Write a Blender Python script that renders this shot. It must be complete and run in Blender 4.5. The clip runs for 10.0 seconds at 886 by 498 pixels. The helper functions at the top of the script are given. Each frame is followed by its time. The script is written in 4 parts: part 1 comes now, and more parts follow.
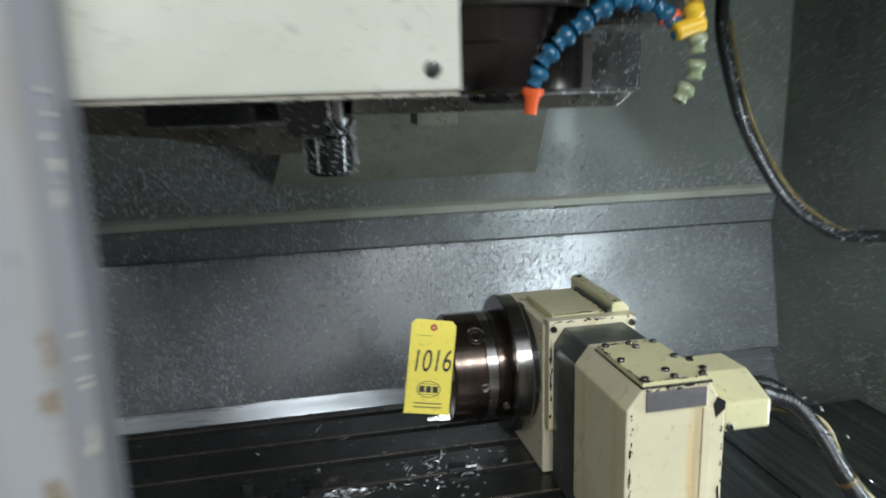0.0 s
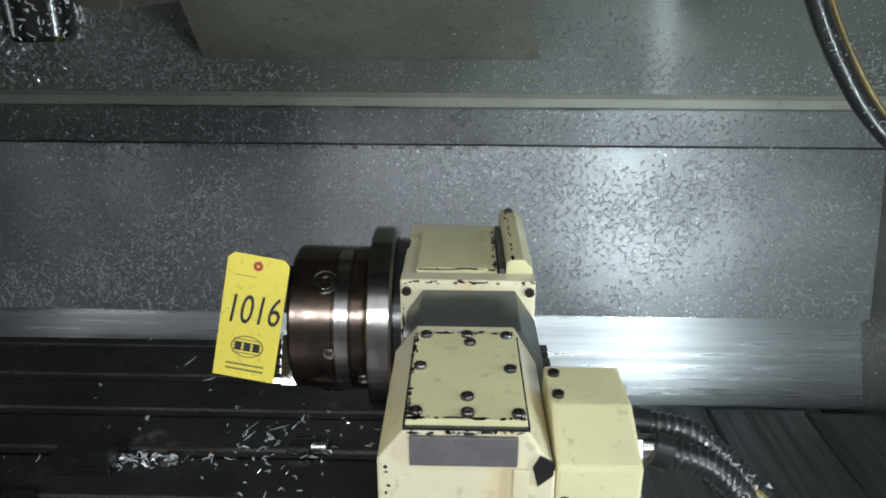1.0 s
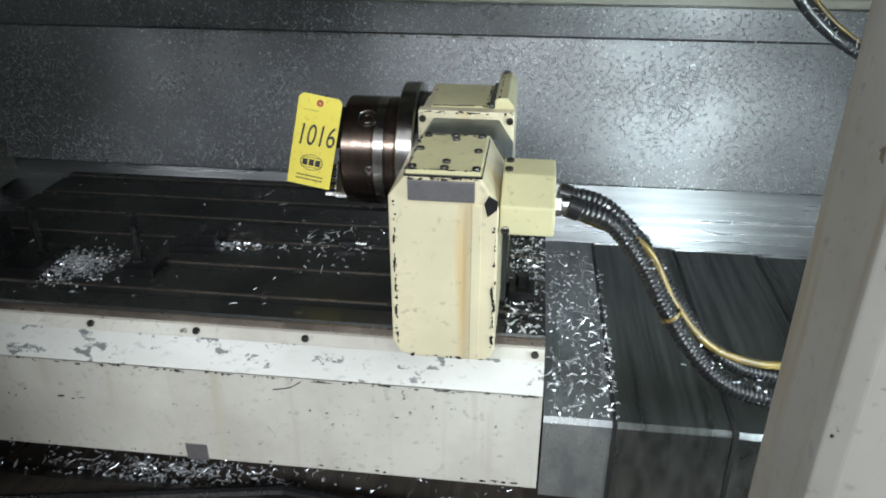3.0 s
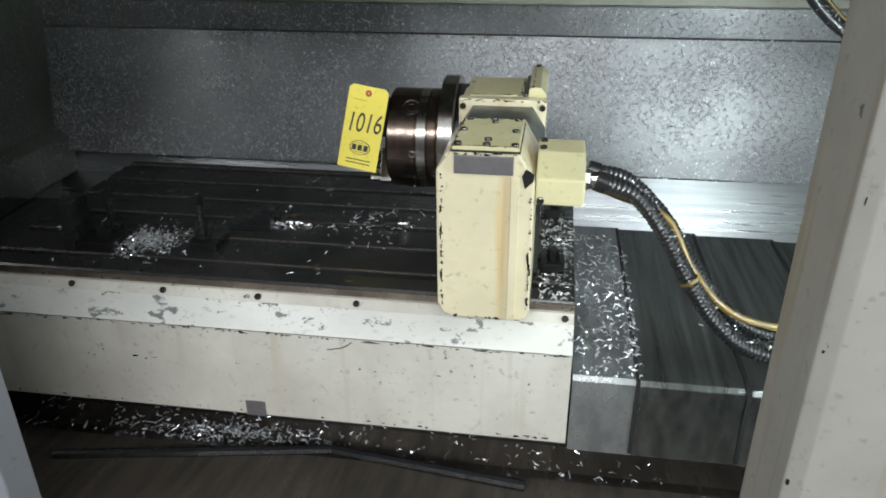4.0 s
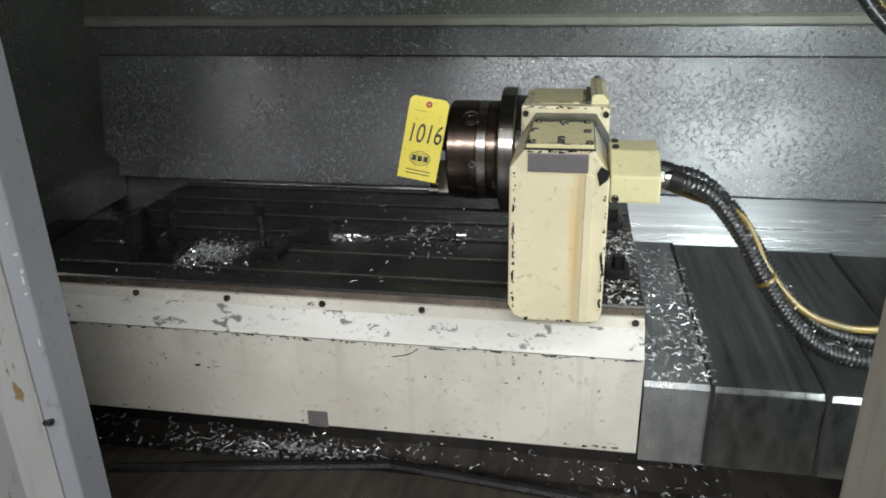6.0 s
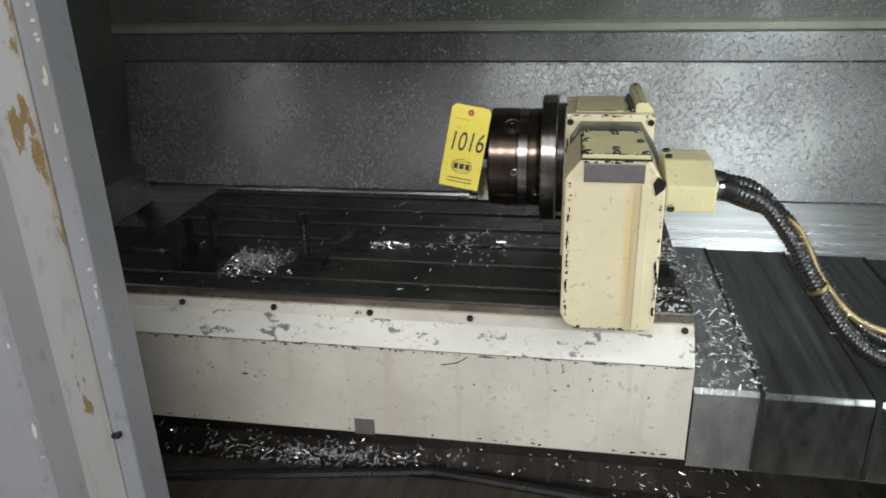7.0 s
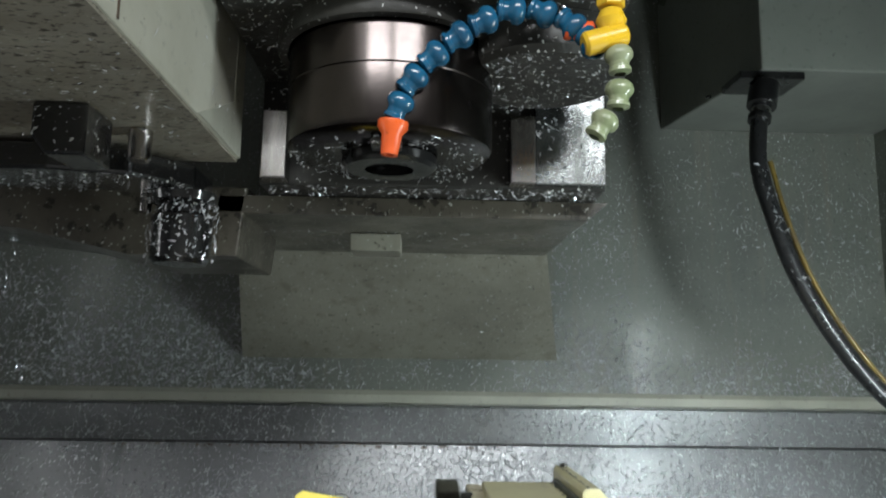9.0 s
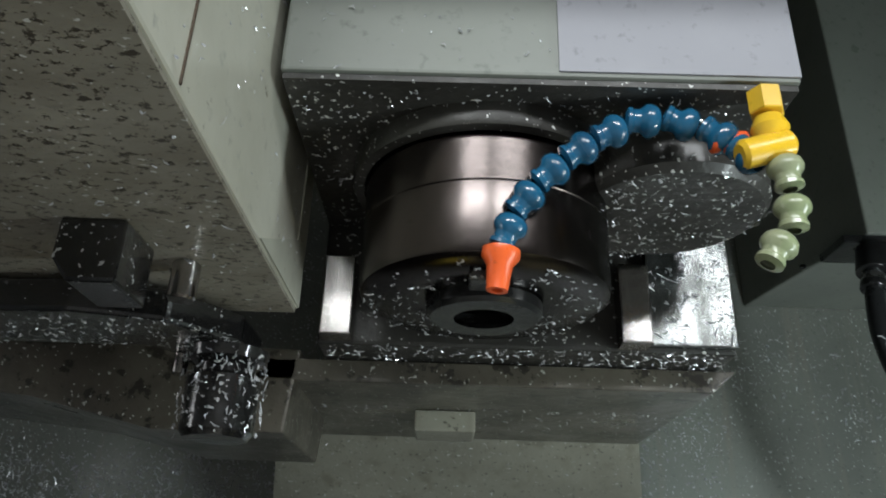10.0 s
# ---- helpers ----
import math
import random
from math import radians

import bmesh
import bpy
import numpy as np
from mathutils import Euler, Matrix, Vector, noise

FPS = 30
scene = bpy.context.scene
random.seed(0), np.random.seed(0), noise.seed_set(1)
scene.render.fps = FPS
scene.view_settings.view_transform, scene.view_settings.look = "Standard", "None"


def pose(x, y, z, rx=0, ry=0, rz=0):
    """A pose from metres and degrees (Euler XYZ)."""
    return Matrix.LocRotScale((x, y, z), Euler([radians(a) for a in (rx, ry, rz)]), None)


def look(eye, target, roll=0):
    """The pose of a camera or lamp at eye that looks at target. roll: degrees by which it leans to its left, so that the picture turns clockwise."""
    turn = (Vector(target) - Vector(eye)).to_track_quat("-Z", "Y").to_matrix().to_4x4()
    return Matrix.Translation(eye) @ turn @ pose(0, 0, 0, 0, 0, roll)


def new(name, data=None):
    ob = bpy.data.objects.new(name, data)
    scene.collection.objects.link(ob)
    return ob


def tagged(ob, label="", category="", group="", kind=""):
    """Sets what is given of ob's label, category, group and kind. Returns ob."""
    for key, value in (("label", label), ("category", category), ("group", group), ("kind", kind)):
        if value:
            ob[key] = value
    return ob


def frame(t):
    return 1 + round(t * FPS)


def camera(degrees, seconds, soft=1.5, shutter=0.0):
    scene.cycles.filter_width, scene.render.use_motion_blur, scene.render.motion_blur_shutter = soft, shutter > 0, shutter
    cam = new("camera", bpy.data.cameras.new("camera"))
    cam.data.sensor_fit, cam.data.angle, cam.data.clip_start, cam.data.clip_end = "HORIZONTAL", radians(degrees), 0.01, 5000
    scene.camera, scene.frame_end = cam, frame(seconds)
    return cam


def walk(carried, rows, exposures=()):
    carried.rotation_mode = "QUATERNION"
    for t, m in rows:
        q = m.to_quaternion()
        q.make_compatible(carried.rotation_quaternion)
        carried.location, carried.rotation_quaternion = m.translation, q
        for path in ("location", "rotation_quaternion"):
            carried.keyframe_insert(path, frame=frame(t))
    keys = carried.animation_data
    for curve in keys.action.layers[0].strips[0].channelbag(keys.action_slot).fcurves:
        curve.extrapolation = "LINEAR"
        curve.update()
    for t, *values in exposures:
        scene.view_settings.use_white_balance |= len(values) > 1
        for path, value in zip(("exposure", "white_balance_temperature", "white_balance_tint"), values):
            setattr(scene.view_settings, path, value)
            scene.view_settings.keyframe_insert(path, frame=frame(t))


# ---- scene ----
cam = camera(62.1, 10.0, soft=1.8, shutter=0.2)
PATH = [
    (0, (-0.410, -0.690, 0.730), (-0.010, 1.221, 0.297), -1.5),
    (0.3, (-0.035, -0.302, 0.739), (0.086, 1.571, 0.046), 0.4),
    (0.5, (-0.007, -0.327, 0.696), (0.097, 1.568, 0.064), 0.5),
    (0.7, (0.032, -0.318, 0.691), (0.075, 1.550, -0.024), 0.4),
    (1, (0.104, -0.330, 0.675), (0.057, 1.535, -0.046), 0.2),
    (1.5, (0.192, -0.325, 0.688), (-0.090, 1.540, 0.022), 0.4),
    (2, (0.177, -0.323, 0.631), (-0.166, 1.564, 0.065), -0.8),
    (2.5, (0.244, -0.527, 0.639), (-0.052, 1.316, -0.080), 0.6),
    (3, (0.227, -0.738, 0.666), (0.008, 1.039, -0.225), 0.1),
    (4.5, (0.190, -0.896, 0.664), (-0.112, 0.900, -0.162), -0.6),
    (5, (0.139, -0.909, 0.613), (-0.155, 0.914, -0.155), -1.2),
    (5.5, (0.156, -0.913, 0.593), (-0.175, 0.907, -0.168), -1.1),
    (7, (0.038, -0.937, 0.621), (-0.289, 0.883, -0.142), -1.5),
    (7.5, (0.010, -0.868, 0.582), (-0.362, 0.986, -0.081), 0.2),
    (8, (-0.195, -0.805, 0.557), (-0.312, 1.152, 0.172), -0.2),
    (8.5, (-0.180, -0.615, 0.490), (-0.318, 1.375, 0.415), 1.4),
    (9, (-0.048, -0.431, 0.491), (0.012, 1.547, 0.785), 0.9),
    (9.5, (-0.105, -0.298, 0.483), (-0.037, 1.603, 1.103), 1.1),
    (10, (-0.117, -0.258, 0.486), (-0.142, 1.571, 1.296), 2.0),
]
EXPOSURES = [(0, -0.10, 5900, 6), (2.5, -0.08, 5950, 6), (3.2, -0.04, 5900, 6), (4.5, -0.08, 6200, 7), (5.5, -0.1, 6250, 8), (7, -0.22, 6400, 9), (7.5, -0.25, 6400, 9), (8.5, 0.02, 6100, 7), (9.2, 0.20, 6100, 6), (10, 0.22, 6100, 6)]
walk(cam, [(t, look(eye, target, roll)) for t, eye, target, roll in PATH], EXPOSURES)

# ---- light ----
world = bpy.data.worlds.new("shop_air")
scene.world = world
world.use_nodes = True
world.node_tree.nodes["Background"].inputs[0].default_value = (0.75, 0.88, 1.0, 1)
world.node_tree.nodes["Background"].inputs[1].default_value = 0.035


def area_lamp(name, eye, target, sx, sy, watts, colour):
    data = bpy.data.lights.new(name, "AREA")
    data.shape, data.size, data.size_y, data.energy, data.color = "RECTANGLE", sx, sy, watts, colour
    ob = new(name, data)
    ob.matrix_world = look(eye, target)
    return ob


area_lamp("machine_work_light", (0.85, 0.01, 0.27), (0.20, 1.20, 0.22), 0.07, 0.70, 9.5, (0.93, 1.0, 0.98))
area_lamp("machine_work_light", (-1.33, 0.05, 0.55), (-0.2, 0.80, 0.55), 0.16, 0.60, 1.2, (1.0, 0.97, 0.95))
area_lamp("shop_tube_light", (0.35, -1.55, 3.3), (0.1, -0.6, 0.0), 1.5, 0.30, 22, (1.0, 0.98, 0.96))
area_lamp("shop_tube_light", (-1.4, -4.6, 3.0), (-0.2, 1.2, 0.2), 2.6, 0.7, 165, (1.0, 0.99, 0.98))
area_lamp("shop_tube_light", (1.6, -4.6, 3.0), (-0.2, 1.2, 0.2), 2.6, 0.7, 165, (1.0, 0.99, 0.98))


# ---- materials ----
def mat(name, a, b, rough=0.5, metal=0.0, scale=6.0, fine=90.0, bump=0.15, rvar=0.15, chip=None, chip_at=0.62, chip_scale=22.0, stretch=(1, 1, 1), streak=None, coat=0.0, speck=None, speck_at=0.66, speck_scale=190.0):
    """Two tones mixed by broad noise, fine grain in tone, gloss and relief; chip: a worn-through colour in noisy spots; streak: a colour in runs down z."""
    m = bpy.data.materials.new(name)
    m.use_nodes = True
    nt = m.node_tree
    N, L = nt.nodes, nt.links
    bs = N["Principled BSDF"]
    tc = N.new("ShaderNodeTexCoord")
    mp = N.new("ShaderNodeMapping")
    mp.inputs["Scale"].default_value = stretch
    L.new(tc.outputs["Object"], mp.inputs[0])

    def nz(s, d=5.0, rough_=0.6, src=None):
        n = N.new("ShaderNodeTexNoise")
        n.inputs["Scale"].default_value, n.inputs["Detail"].default_value, n.inputs["Roughness"].default_value = s, d, rough_
        L.new((src or mp).outputs[0], n.inputs["Vector"])
        return n.outputs[0]

    def ramp(v, lo, hi):
        r = N.new("ShaderNodeMapRange")
        r.inputs[1].default_value, r.inputs[2].default_value = lo, hi
        L.new(v, r.inputs[0])
        return r.outputs[0]

    def mix(f, c1, c2):
        x = N.new("ShaderNodeMix")
        x.data_type = "RGBA"
        L.new(f, x.inputs[0])
        for sock, c in ((x.inputs[6], c1), (x.inputs[7], c2)):
            if isinstance(c, tuple):
                sock.default_value = (*c, 1)
            else:
                L.new(c, sock)
        return x.outputs[2]

    broad, grain = nz(scale), nz(fine, 3)
    col = mix(ramp(broad, 0.35, 0.65), a, b)
    dark = tuple(v * 0.55 for v in a)
    col = mix(ramp(grain, 0.60, 0.80), col, dark)
    if streak:
        mp2 = N.new("ShaderNodeMapping")
        mp2.inputs["Scale"].default_value = (1, 1, 0.06)
        L.new(tc.outputs["Object"], mp2.inputs[0])
        col = mix(ramp(nz(30, 3, 0.5, mp2), 0.56, 0.72), col, streak)
    if chip:
        f = ramp(nz(chip_scale, 8, 0.72), chip_at, chip_at + 0.02)
        col = mix(f, col, chip)
    if speck:
        clump = nz(7.0, 4, 0.7)
        thin = N.new("ShaderNodeMath")
        thin.operation = "MULTIPLY_ADD"
        thin.inputs[1].default_value, thin.inputs[2].default_value = 0.22, -0.11
        L.new(clump, thin.inputs[0])
        both = N.new("ShaderNodeMath")
        L.new(nz(speck_scale, 2, 0.5), both.inputs[0])
        L.new(thin.outputs[0], both.inputs[1])
        col = mix(ramp(both.outputs[0], speck_at, speck_at + 0.03), col, speck)
    L.new(col, bs.inputs["Base Color"])
    r = N.new("ShaderNodeMapRange")
    r.inputs[3].default_value, r.inputs[4].default_value = max(0.04, rough - rvar), min(1, rough + rvar)
    L.new(ramp(broad, 0.3, 0.7), r.inputs[0])
    L.new(r.outputs[0], bs.inputs["Roughness"])
    bs.inputs["Metallic"].default_value = metal
    bs.inputs["Coat Weight"].default_value = coat
    bs.inputs["Coat Roughness"].default_value = 0.12
    if bump:
        bn = N.new("ShaderNodeBump")
        bn.inputs["Strength"].default_value, bn.inputs["Distance"].default_value = bump, 0.002
        L.new(grain, bn.inputs["Height"])
        L.new(bn.outputs[0], bs.inputs["Normal"])
    return m


M_WALL = mat("oily_grey_green_paint", (0.185, 0.195, 0.168), (0.11, 0.117, 0.103), 0.50, 0.0, 2.2, 120, 0.25, 0.12, (0.09, 0.095, 0.085), 0.60, 110, streak=(0.18, 0.175, 0.145), coat=0.1, speck=(0.60, 0.62, 0.62), speck_at=0.655)
M_PANEL = mat("oily_sheet_steel", (0.36, 0.365, 0.37), (0.17, 0.172, 0.178), 0.34, 0.6, 1.8, 140, 0.22, 0.10, (0.12, 0.12, 0.115), 0.60, 120, streak=(0.26, 0.26, 0.26), speck=(0.75, 0.77, 0.78), speck_at=0.645)
M_APRON = mat("brushed_stainless_sheet", (0.36, 0.37, 0.375), (0.24, 0.25, 0.255), 0.30, 0.9, 3.0, 60, 0.12, 0.08, stretch=(0.4, 14, 14))
M_COVER = mat("worn_telescopic_cover_steel", (0.27, 0.28, 0.275), (0.10, 0.105, 0.10), 0.21, 0.9, 4.0, 70, 0.12, 0.08, stretch=(10, 0.35, 4))
M_COVER1 = mat("scuffed_bright_cover_steel", (0.46, 0.48, 0.48), (0.28, 0.295, 0.30), 0.30, 0.8, 5.0, 80, 0.15, 0.08, stretch=(4, 0.8, 2))
M_TABLE = mat("oily_dark_cast_iron", (0.048, 0.048, 0.045), (0.020, 0.021, 0.020), 0.30, 0.35, 5.0, 150, 0.35, 0.14, (0.13, 0.11, 0.09), 0.63, 9, coat=0.2)
M_SLOT = mat("bare_slot_edge_iron", (0.34, 0.29, 0.24), (0.13, 0.105, 0.09), 0.30, 0.7, 9.0, 120, 0.2)
M_SKIRT = mat("stained_cream_skirt_paint", (0.60, 0.575, 0.51), (0.47, 0.44, 0.385), 0.42, 0.0, 5.0, 70, 0.12, 0.1, (0.10, 0.09, 0.075), 0.655, 34, streak=(0.47, 0.43, 0.35))
M_BEVEL = mat("worn_cream_skirt_top", (0.62, 0.61, 0.57), (0.50, 0.49, 0.45), 0.40, 0.0, 6.0, 70, 0.15, 0.1, (0.17, 0.175, 0.17), 0.575, 30, stretch=(0.6, 1, 1))
M_CREAM = mat("chipped_cream_enamel", (0.70, 0.63, 0.43), (0.61, 0.55, 0.375), 0.32, 0.0, 7.0, 60, 0.08, 0.08, (0.10, 0.09, 0.06), 0.683, 30, streak=(0.62, 0.48, 0.25), coat=0.2)
M_CREAM_TOP = mat("chipped_yellow_cream_enamel", (0.66, 0.61, 0.345), (0.57, 0.53, 0.31), 0.34, 0.0, 9.0, 60, 0.10, 0.08, (0.08, 0.075, 0.05), 0.665, 24, coat=0.2)
M_BAREGREY = mat("paint_worn_to_grey_iron", (0.115, 0.125, 0.115), (0.07, 0.078, 0.072), 0.36, 0.4, 10, 90, 0.2, 0.12, (0.50, 0.46, 0.26), 0.70, 18)
M_CHUCK = mat("oiled_brown_chuck_steel", (0.17, 0.125, 0.10), (0.075, 0.06, 0.052), 0.22, 0.95, 6.0, 160, 0.10, 0.08, stretch=(4, 1, 1))
M_BRIGHT = mat("turned_bright_steel", (0.48, 0.46, 0.44), (0.25, 0.235, 0.22), 0.20, 1.0, 6.0, 150, 0.08, 0.07, stretch=(6, 1, 1))
M_DARKSTEEL = mat("dark_oily_steel", (0.050, 0.050, 0.050), (0.022, 0.022, 0.023), 0.28, 0.6, 12, 120, 0.25, 0.12, coat=0.3)
M_BOLT = mat("black_oxide_screw_steel", (0.16, 0.15, 0.14), (0.05, 0.05, 0.048), 0.28, 0.9, 40, 200, 0.1)
M_SILVER = mat("silver_fitting_metal", (0.62, 0.62, 0.60), (0.45, 0.45, 0.44), 0.26, 1.0, 30, 200, 0.1)
M_HOSE = mat("black_corrugated_hose", (0.022, 0.023, 0.024), (0.012, 0.012, 0.013), 0.30, 0.0, 25, 120, 0.3, 0.12, coat=0.3)
M_YHOSE = mat("oily_yellow_tube", (0.20, 0.140, 0.032), (0.10, 0.072, 0.022), 0.35, 0.0, 20, 90, 0.15, 0.1, (0.10, 0.08, 0.04), 0.62, 40)
M_BLUE = mat("blue_segment_plastic", (0.016, 0.105, 0.20), (0.011, 0.065, 0.13), 0.24, 0.0, 20, 120, 0.05, 0.06, coat=0.4)
M_ORANGE = mat("orange_nozzle_plastic", (0.80, 0.13, 0.025), (0.70, 0.10, 0.02), 0.35, 0.0, 20, 120, 0.05)
M_YPLASTIC = mat("yellow_valve_plastic", (0.80, 0.50, 0.02), (0.66, 0.42, 0.03), 0.32, 0.0, 20, 120, 0.08)
M_GPLASTIC = mat("greenish_stained_segment_plastic", (0.22, 0.27, 0.14), (0.30, 0.32, 0.20), 0.28, 0.0, 25, 120, 0.1, coat=0.4)
M_DOOR = mat("grey_machine_door_paint", (0.27, 0.278, 0.30), (0.235, 0.243, 0.265), 0.42, 0.0, 1.6, 60, 0.06, 0.08, (0.60, 0.60, 0.60), 0.735, 24, streak=(0.225, 0.225, 0.232))
M_DOORW = mat("stained_grey_door_return_paint", (0.32, 0.325, 0.335), (0.26, 0.255, 0.245), 0.45, 0.0, 4.0, 60, 0.10, 0.08, (0.17, 0.115, 0.05), 0.585, 11, stretch=(1, 1, 0.35), streak=(0.22, 0.165, 0.085))
M_DOORR = mat("pale_stained_door_paint", (0.42, 0.405, 0.365), (0.33, 0.315, 0.28), 0.48, 0.0, 4.0, 60, 0.10, 0.08, (0.14, 0.10, 0.07), 0.655, 18, streak=(0.30, 0.25, 0.18))
M_ATC = mat("splashed_cream_cover_paint", (0.60, 0.59, 0.50), (0.45, 0.44, 0.36), 0.34, 0.0, 4.0, 90, 0.15, 0.1, (0.15, 0.14, 0.10), 0.66, 40, coat=0.4)
# Base tones darker than the cover's cream; dark flecks and wet gloss on top.
M_UNDER = mat("darker_flecked_wet_underside_paint", (0.37, 0.345, 0.28), (0.22, 0.20, 0.155), 0.40, 0.0, 6.0, 60, 0.4, 0.12, (0.06, 0.05, 0.037), 0.56, 140, stretch=(0.8, 1.3, 1), coat=0.4, speck=(0.55, 0.55, 0.52), speck_at=0.70)
M_GRIME = mat("brown_black_grimy_casting", (0.115, 0.104, 0.08), (0.05, 0.044, 0.034), 0.36, 0.1, 7.0, 70, 0.5, 0.14, (0.025, 0.021, 0.016), 0.56, 40, coat=0.4, speck=(0.5, 0.5, 0.47), speck_at=0.68)
M_WET = mat("wet_black_gripper_steel", (0.022, 0.021, 0.021), (0.010, 0.010, 0.010), 0.16, 0.3, 16, 60, 0.7, 0.1, coat=1.0, speck=(0.55, 0.56, 0.55), speck_at=0.67)
M_HEAD = mat("pale_grey_head_paint", (0.22, 0.232, 0.205), (0.175, 0.185, 0.165), 0.36, 0.0, 3.0, 80, 0.1, 0.1, (0.10, 0.10, 0.09), 0.69, 40)
M_DECAL = mat("grey_lilac_sheet", (0.28, 0.28, 0.305), (0.25, 0.25, 0.275), 0.45, 0.0, 3.0, 80, 0.03)
M_HEADDARK = mat("chip_crusted_dark_casting", (0.045, 0.043, 0.038), (0.022, 0.021, 0.018), 0.48, 0.1, 14, 90, 0.6, 0.12, (0.13, 0.125, 0.11), 0.63, 90, coat=0.12, speck=(0.62, 0.63, 0.60), speck_at=0.665)
M_SPINDLE = mat("ground_spindle_steel", (0.085, 0.072, 0.068), (0.05, 0.043, 0.04), 0.22, 1.0, 3.0, 160, 0.05, 0.06, (0.06, 0.05, 0.045), 0.66, 50)
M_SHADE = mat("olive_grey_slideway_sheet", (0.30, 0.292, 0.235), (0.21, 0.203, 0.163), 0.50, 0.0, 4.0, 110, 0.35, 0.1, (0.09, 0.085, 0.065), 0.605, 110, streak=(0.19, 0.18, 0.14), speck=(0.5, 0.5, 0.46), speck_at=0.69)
M_PAN = mat("brown_oily_pan_steel", (0.15, 0.125, 0.10), (0.08, 0.07, 0.06), 0.34, 0.5, 4.0, 60, 0.15, 0.1, stretch=(8, 1, 1))
M_PANDARK = mat("black_sludge_steel", (0.03, 0.028, 0.026), (0.014, 0.013, 0.012), 0.35, 0.2, 8.0, 60, 0.4, 0.15)
M_TAG = mat("yellow_card", (0.82, 0.69, 0.085), (0.78, 0.65, 0.085), 0.55, 0.0, 8.0, 120, 0.03)
M_RED = mat("red_eyelet", (0.45, 0.06, 0.03), (0.35, 0.05, 0.03), 0.5, 0.0, 30, 200, 0.05)
M_INK = mat("black_marker_ink", (0.012, 0.012, 0.012), (0.02, 0.02, 0.02), 0.5, 0.0, 30, 200, 0.0)
M_PRINT = mat("grey_brown_print", (0.20, 0.17, 0.04), (0.16, 0.14, 0.04), 0.55, 0.0, 30, 200, 0.0)
M_LEDGE = mat("pale_green_ledge_paint", (0.40, 0.40, 0.33), (0.31, 0.31, 0.255), 0.5, 0.0, 5.0, 90, 0.15, 0.1, (0.17, 0.15, 0.11), 0.64, 30)
M_RUST = mat("brown_rust_stain", (0.10, 0.065, 0.035), (0.06, 0.042, 0.028), 0.6, 0.0, 20, 90, 0.2)
M_PLATE = mat("dull_engraved_plate", (0.26, 0.245, 0.25), (0.19, 0.18, 0.185), 0.38, 0.6, 20, 200, 0.2)
M_CHIP = mat("bright_aluminium_swarf", (0.82, 0.83, 0.85), (0.55, 0.57, 0.59), 0.25, 0.55, 60, 200, 0.0)
M_FLOOR = mat("shop_concrete", (0.22, 0.21, 0.20), (0.16, 0.155, 0.15), 0.6, 0.0, 1.5, 40, 0.15)
M_SHOP = mat("shop_wall_paint", (0.55, 0.54, 0.52), (0.48, 0.47, 0.45), 0.7, 0.0, 0.6, 20, 0.05)
M_RUBBER = mat("black_rubber", (0.02, 0.02, 0.02), (0.012, 0.012, 0.012), 0.5, 0.0, 20, 90, 0.2)


# ---- mesh helpers ----
def link(name, bm, material, parent=None, label="", smooth=False):
    bmesh.ops.recalc_face_normals(bm, faces=bm.faces)
    me = bpy.data.meshes.new(name)
    bm.to_mesh(me)
    bm.free()
    me.materials.append(material)
    if smooth:
        for p in me.polygons:
            p.use_smooth = True
        me.set_sharp_from_angle(angle=radians(38))
    ob = new(name, me)
    if parent is not None:
        ob.parent = parent
    if label:
        tagged(ob, label)
    return ob


def part(name, bm, material, parent, label="", smooth=False):
    return link(name, bm, material, parent, label, smooth)


def thing(name, at, label, category, group="", kind=""):
    ob = new(name)
    ob.location = at
    ob.empty_display_size = 0.05
    return tagged(ob, label, category, group, kind)


def box(x0, x1, y0, y1, z0, z1, bevel=0.0, bm=None):
    bm = bm or bmesh.new()
    vs = [bm.verts.new((x, y, z)) for x in (x0, x1) for y in (y0, y1) for z in (z0, z1)]
    fs = [(0, 1, 3, 2), (4, 6, 7, 5), (0, 4, 5, 1), (2, 3, 7, 6), (0, 2, 6, 4), (1, 5, 7, 3)]
    faces = [bm.faces.new([vs[i] for i in f]) for f in fs]
    if bevel:
        es = list({e for f in faces for e in f.edges})
        bmesh.ops.bevel(bm, geom=es, offset=bevel, segments=2, affect="EDGES", profile=0.6)
    return bm


def prism(profile, x0, x1, axis="x", bevel=0.0):
    """A closed profile drawn out along an axis: (y, z) along x, (x, z) along y, (x, y) along z."""
    bm = bmesh.new()
    put = {"x": lambda p, v: (v, p[0], p[1]), "y": lambda p, v: (p[0], v, p[1]), "z": lambda p, v: (p[0], p[1], v)}[axis]
    a = [bm.verts.new(put(p, x0)) for p in profile]
    b = [bm.verts.new(put(p, x1)) for p in profile]
    n = len(profile)
    for i in range(n):
        bm.faces.new((a[i], a[(i + 1) % n], b[(i + 1) % n], b[i]))
    bm.faces.new(a)
    bm.faces.new(b[::-1])
    if bevel:
        bmesh.ops.bevel(bm, geom=list(bm.edges), offset=bevel, segments=2, affect="EDGES", profile=0.6)
    return bm


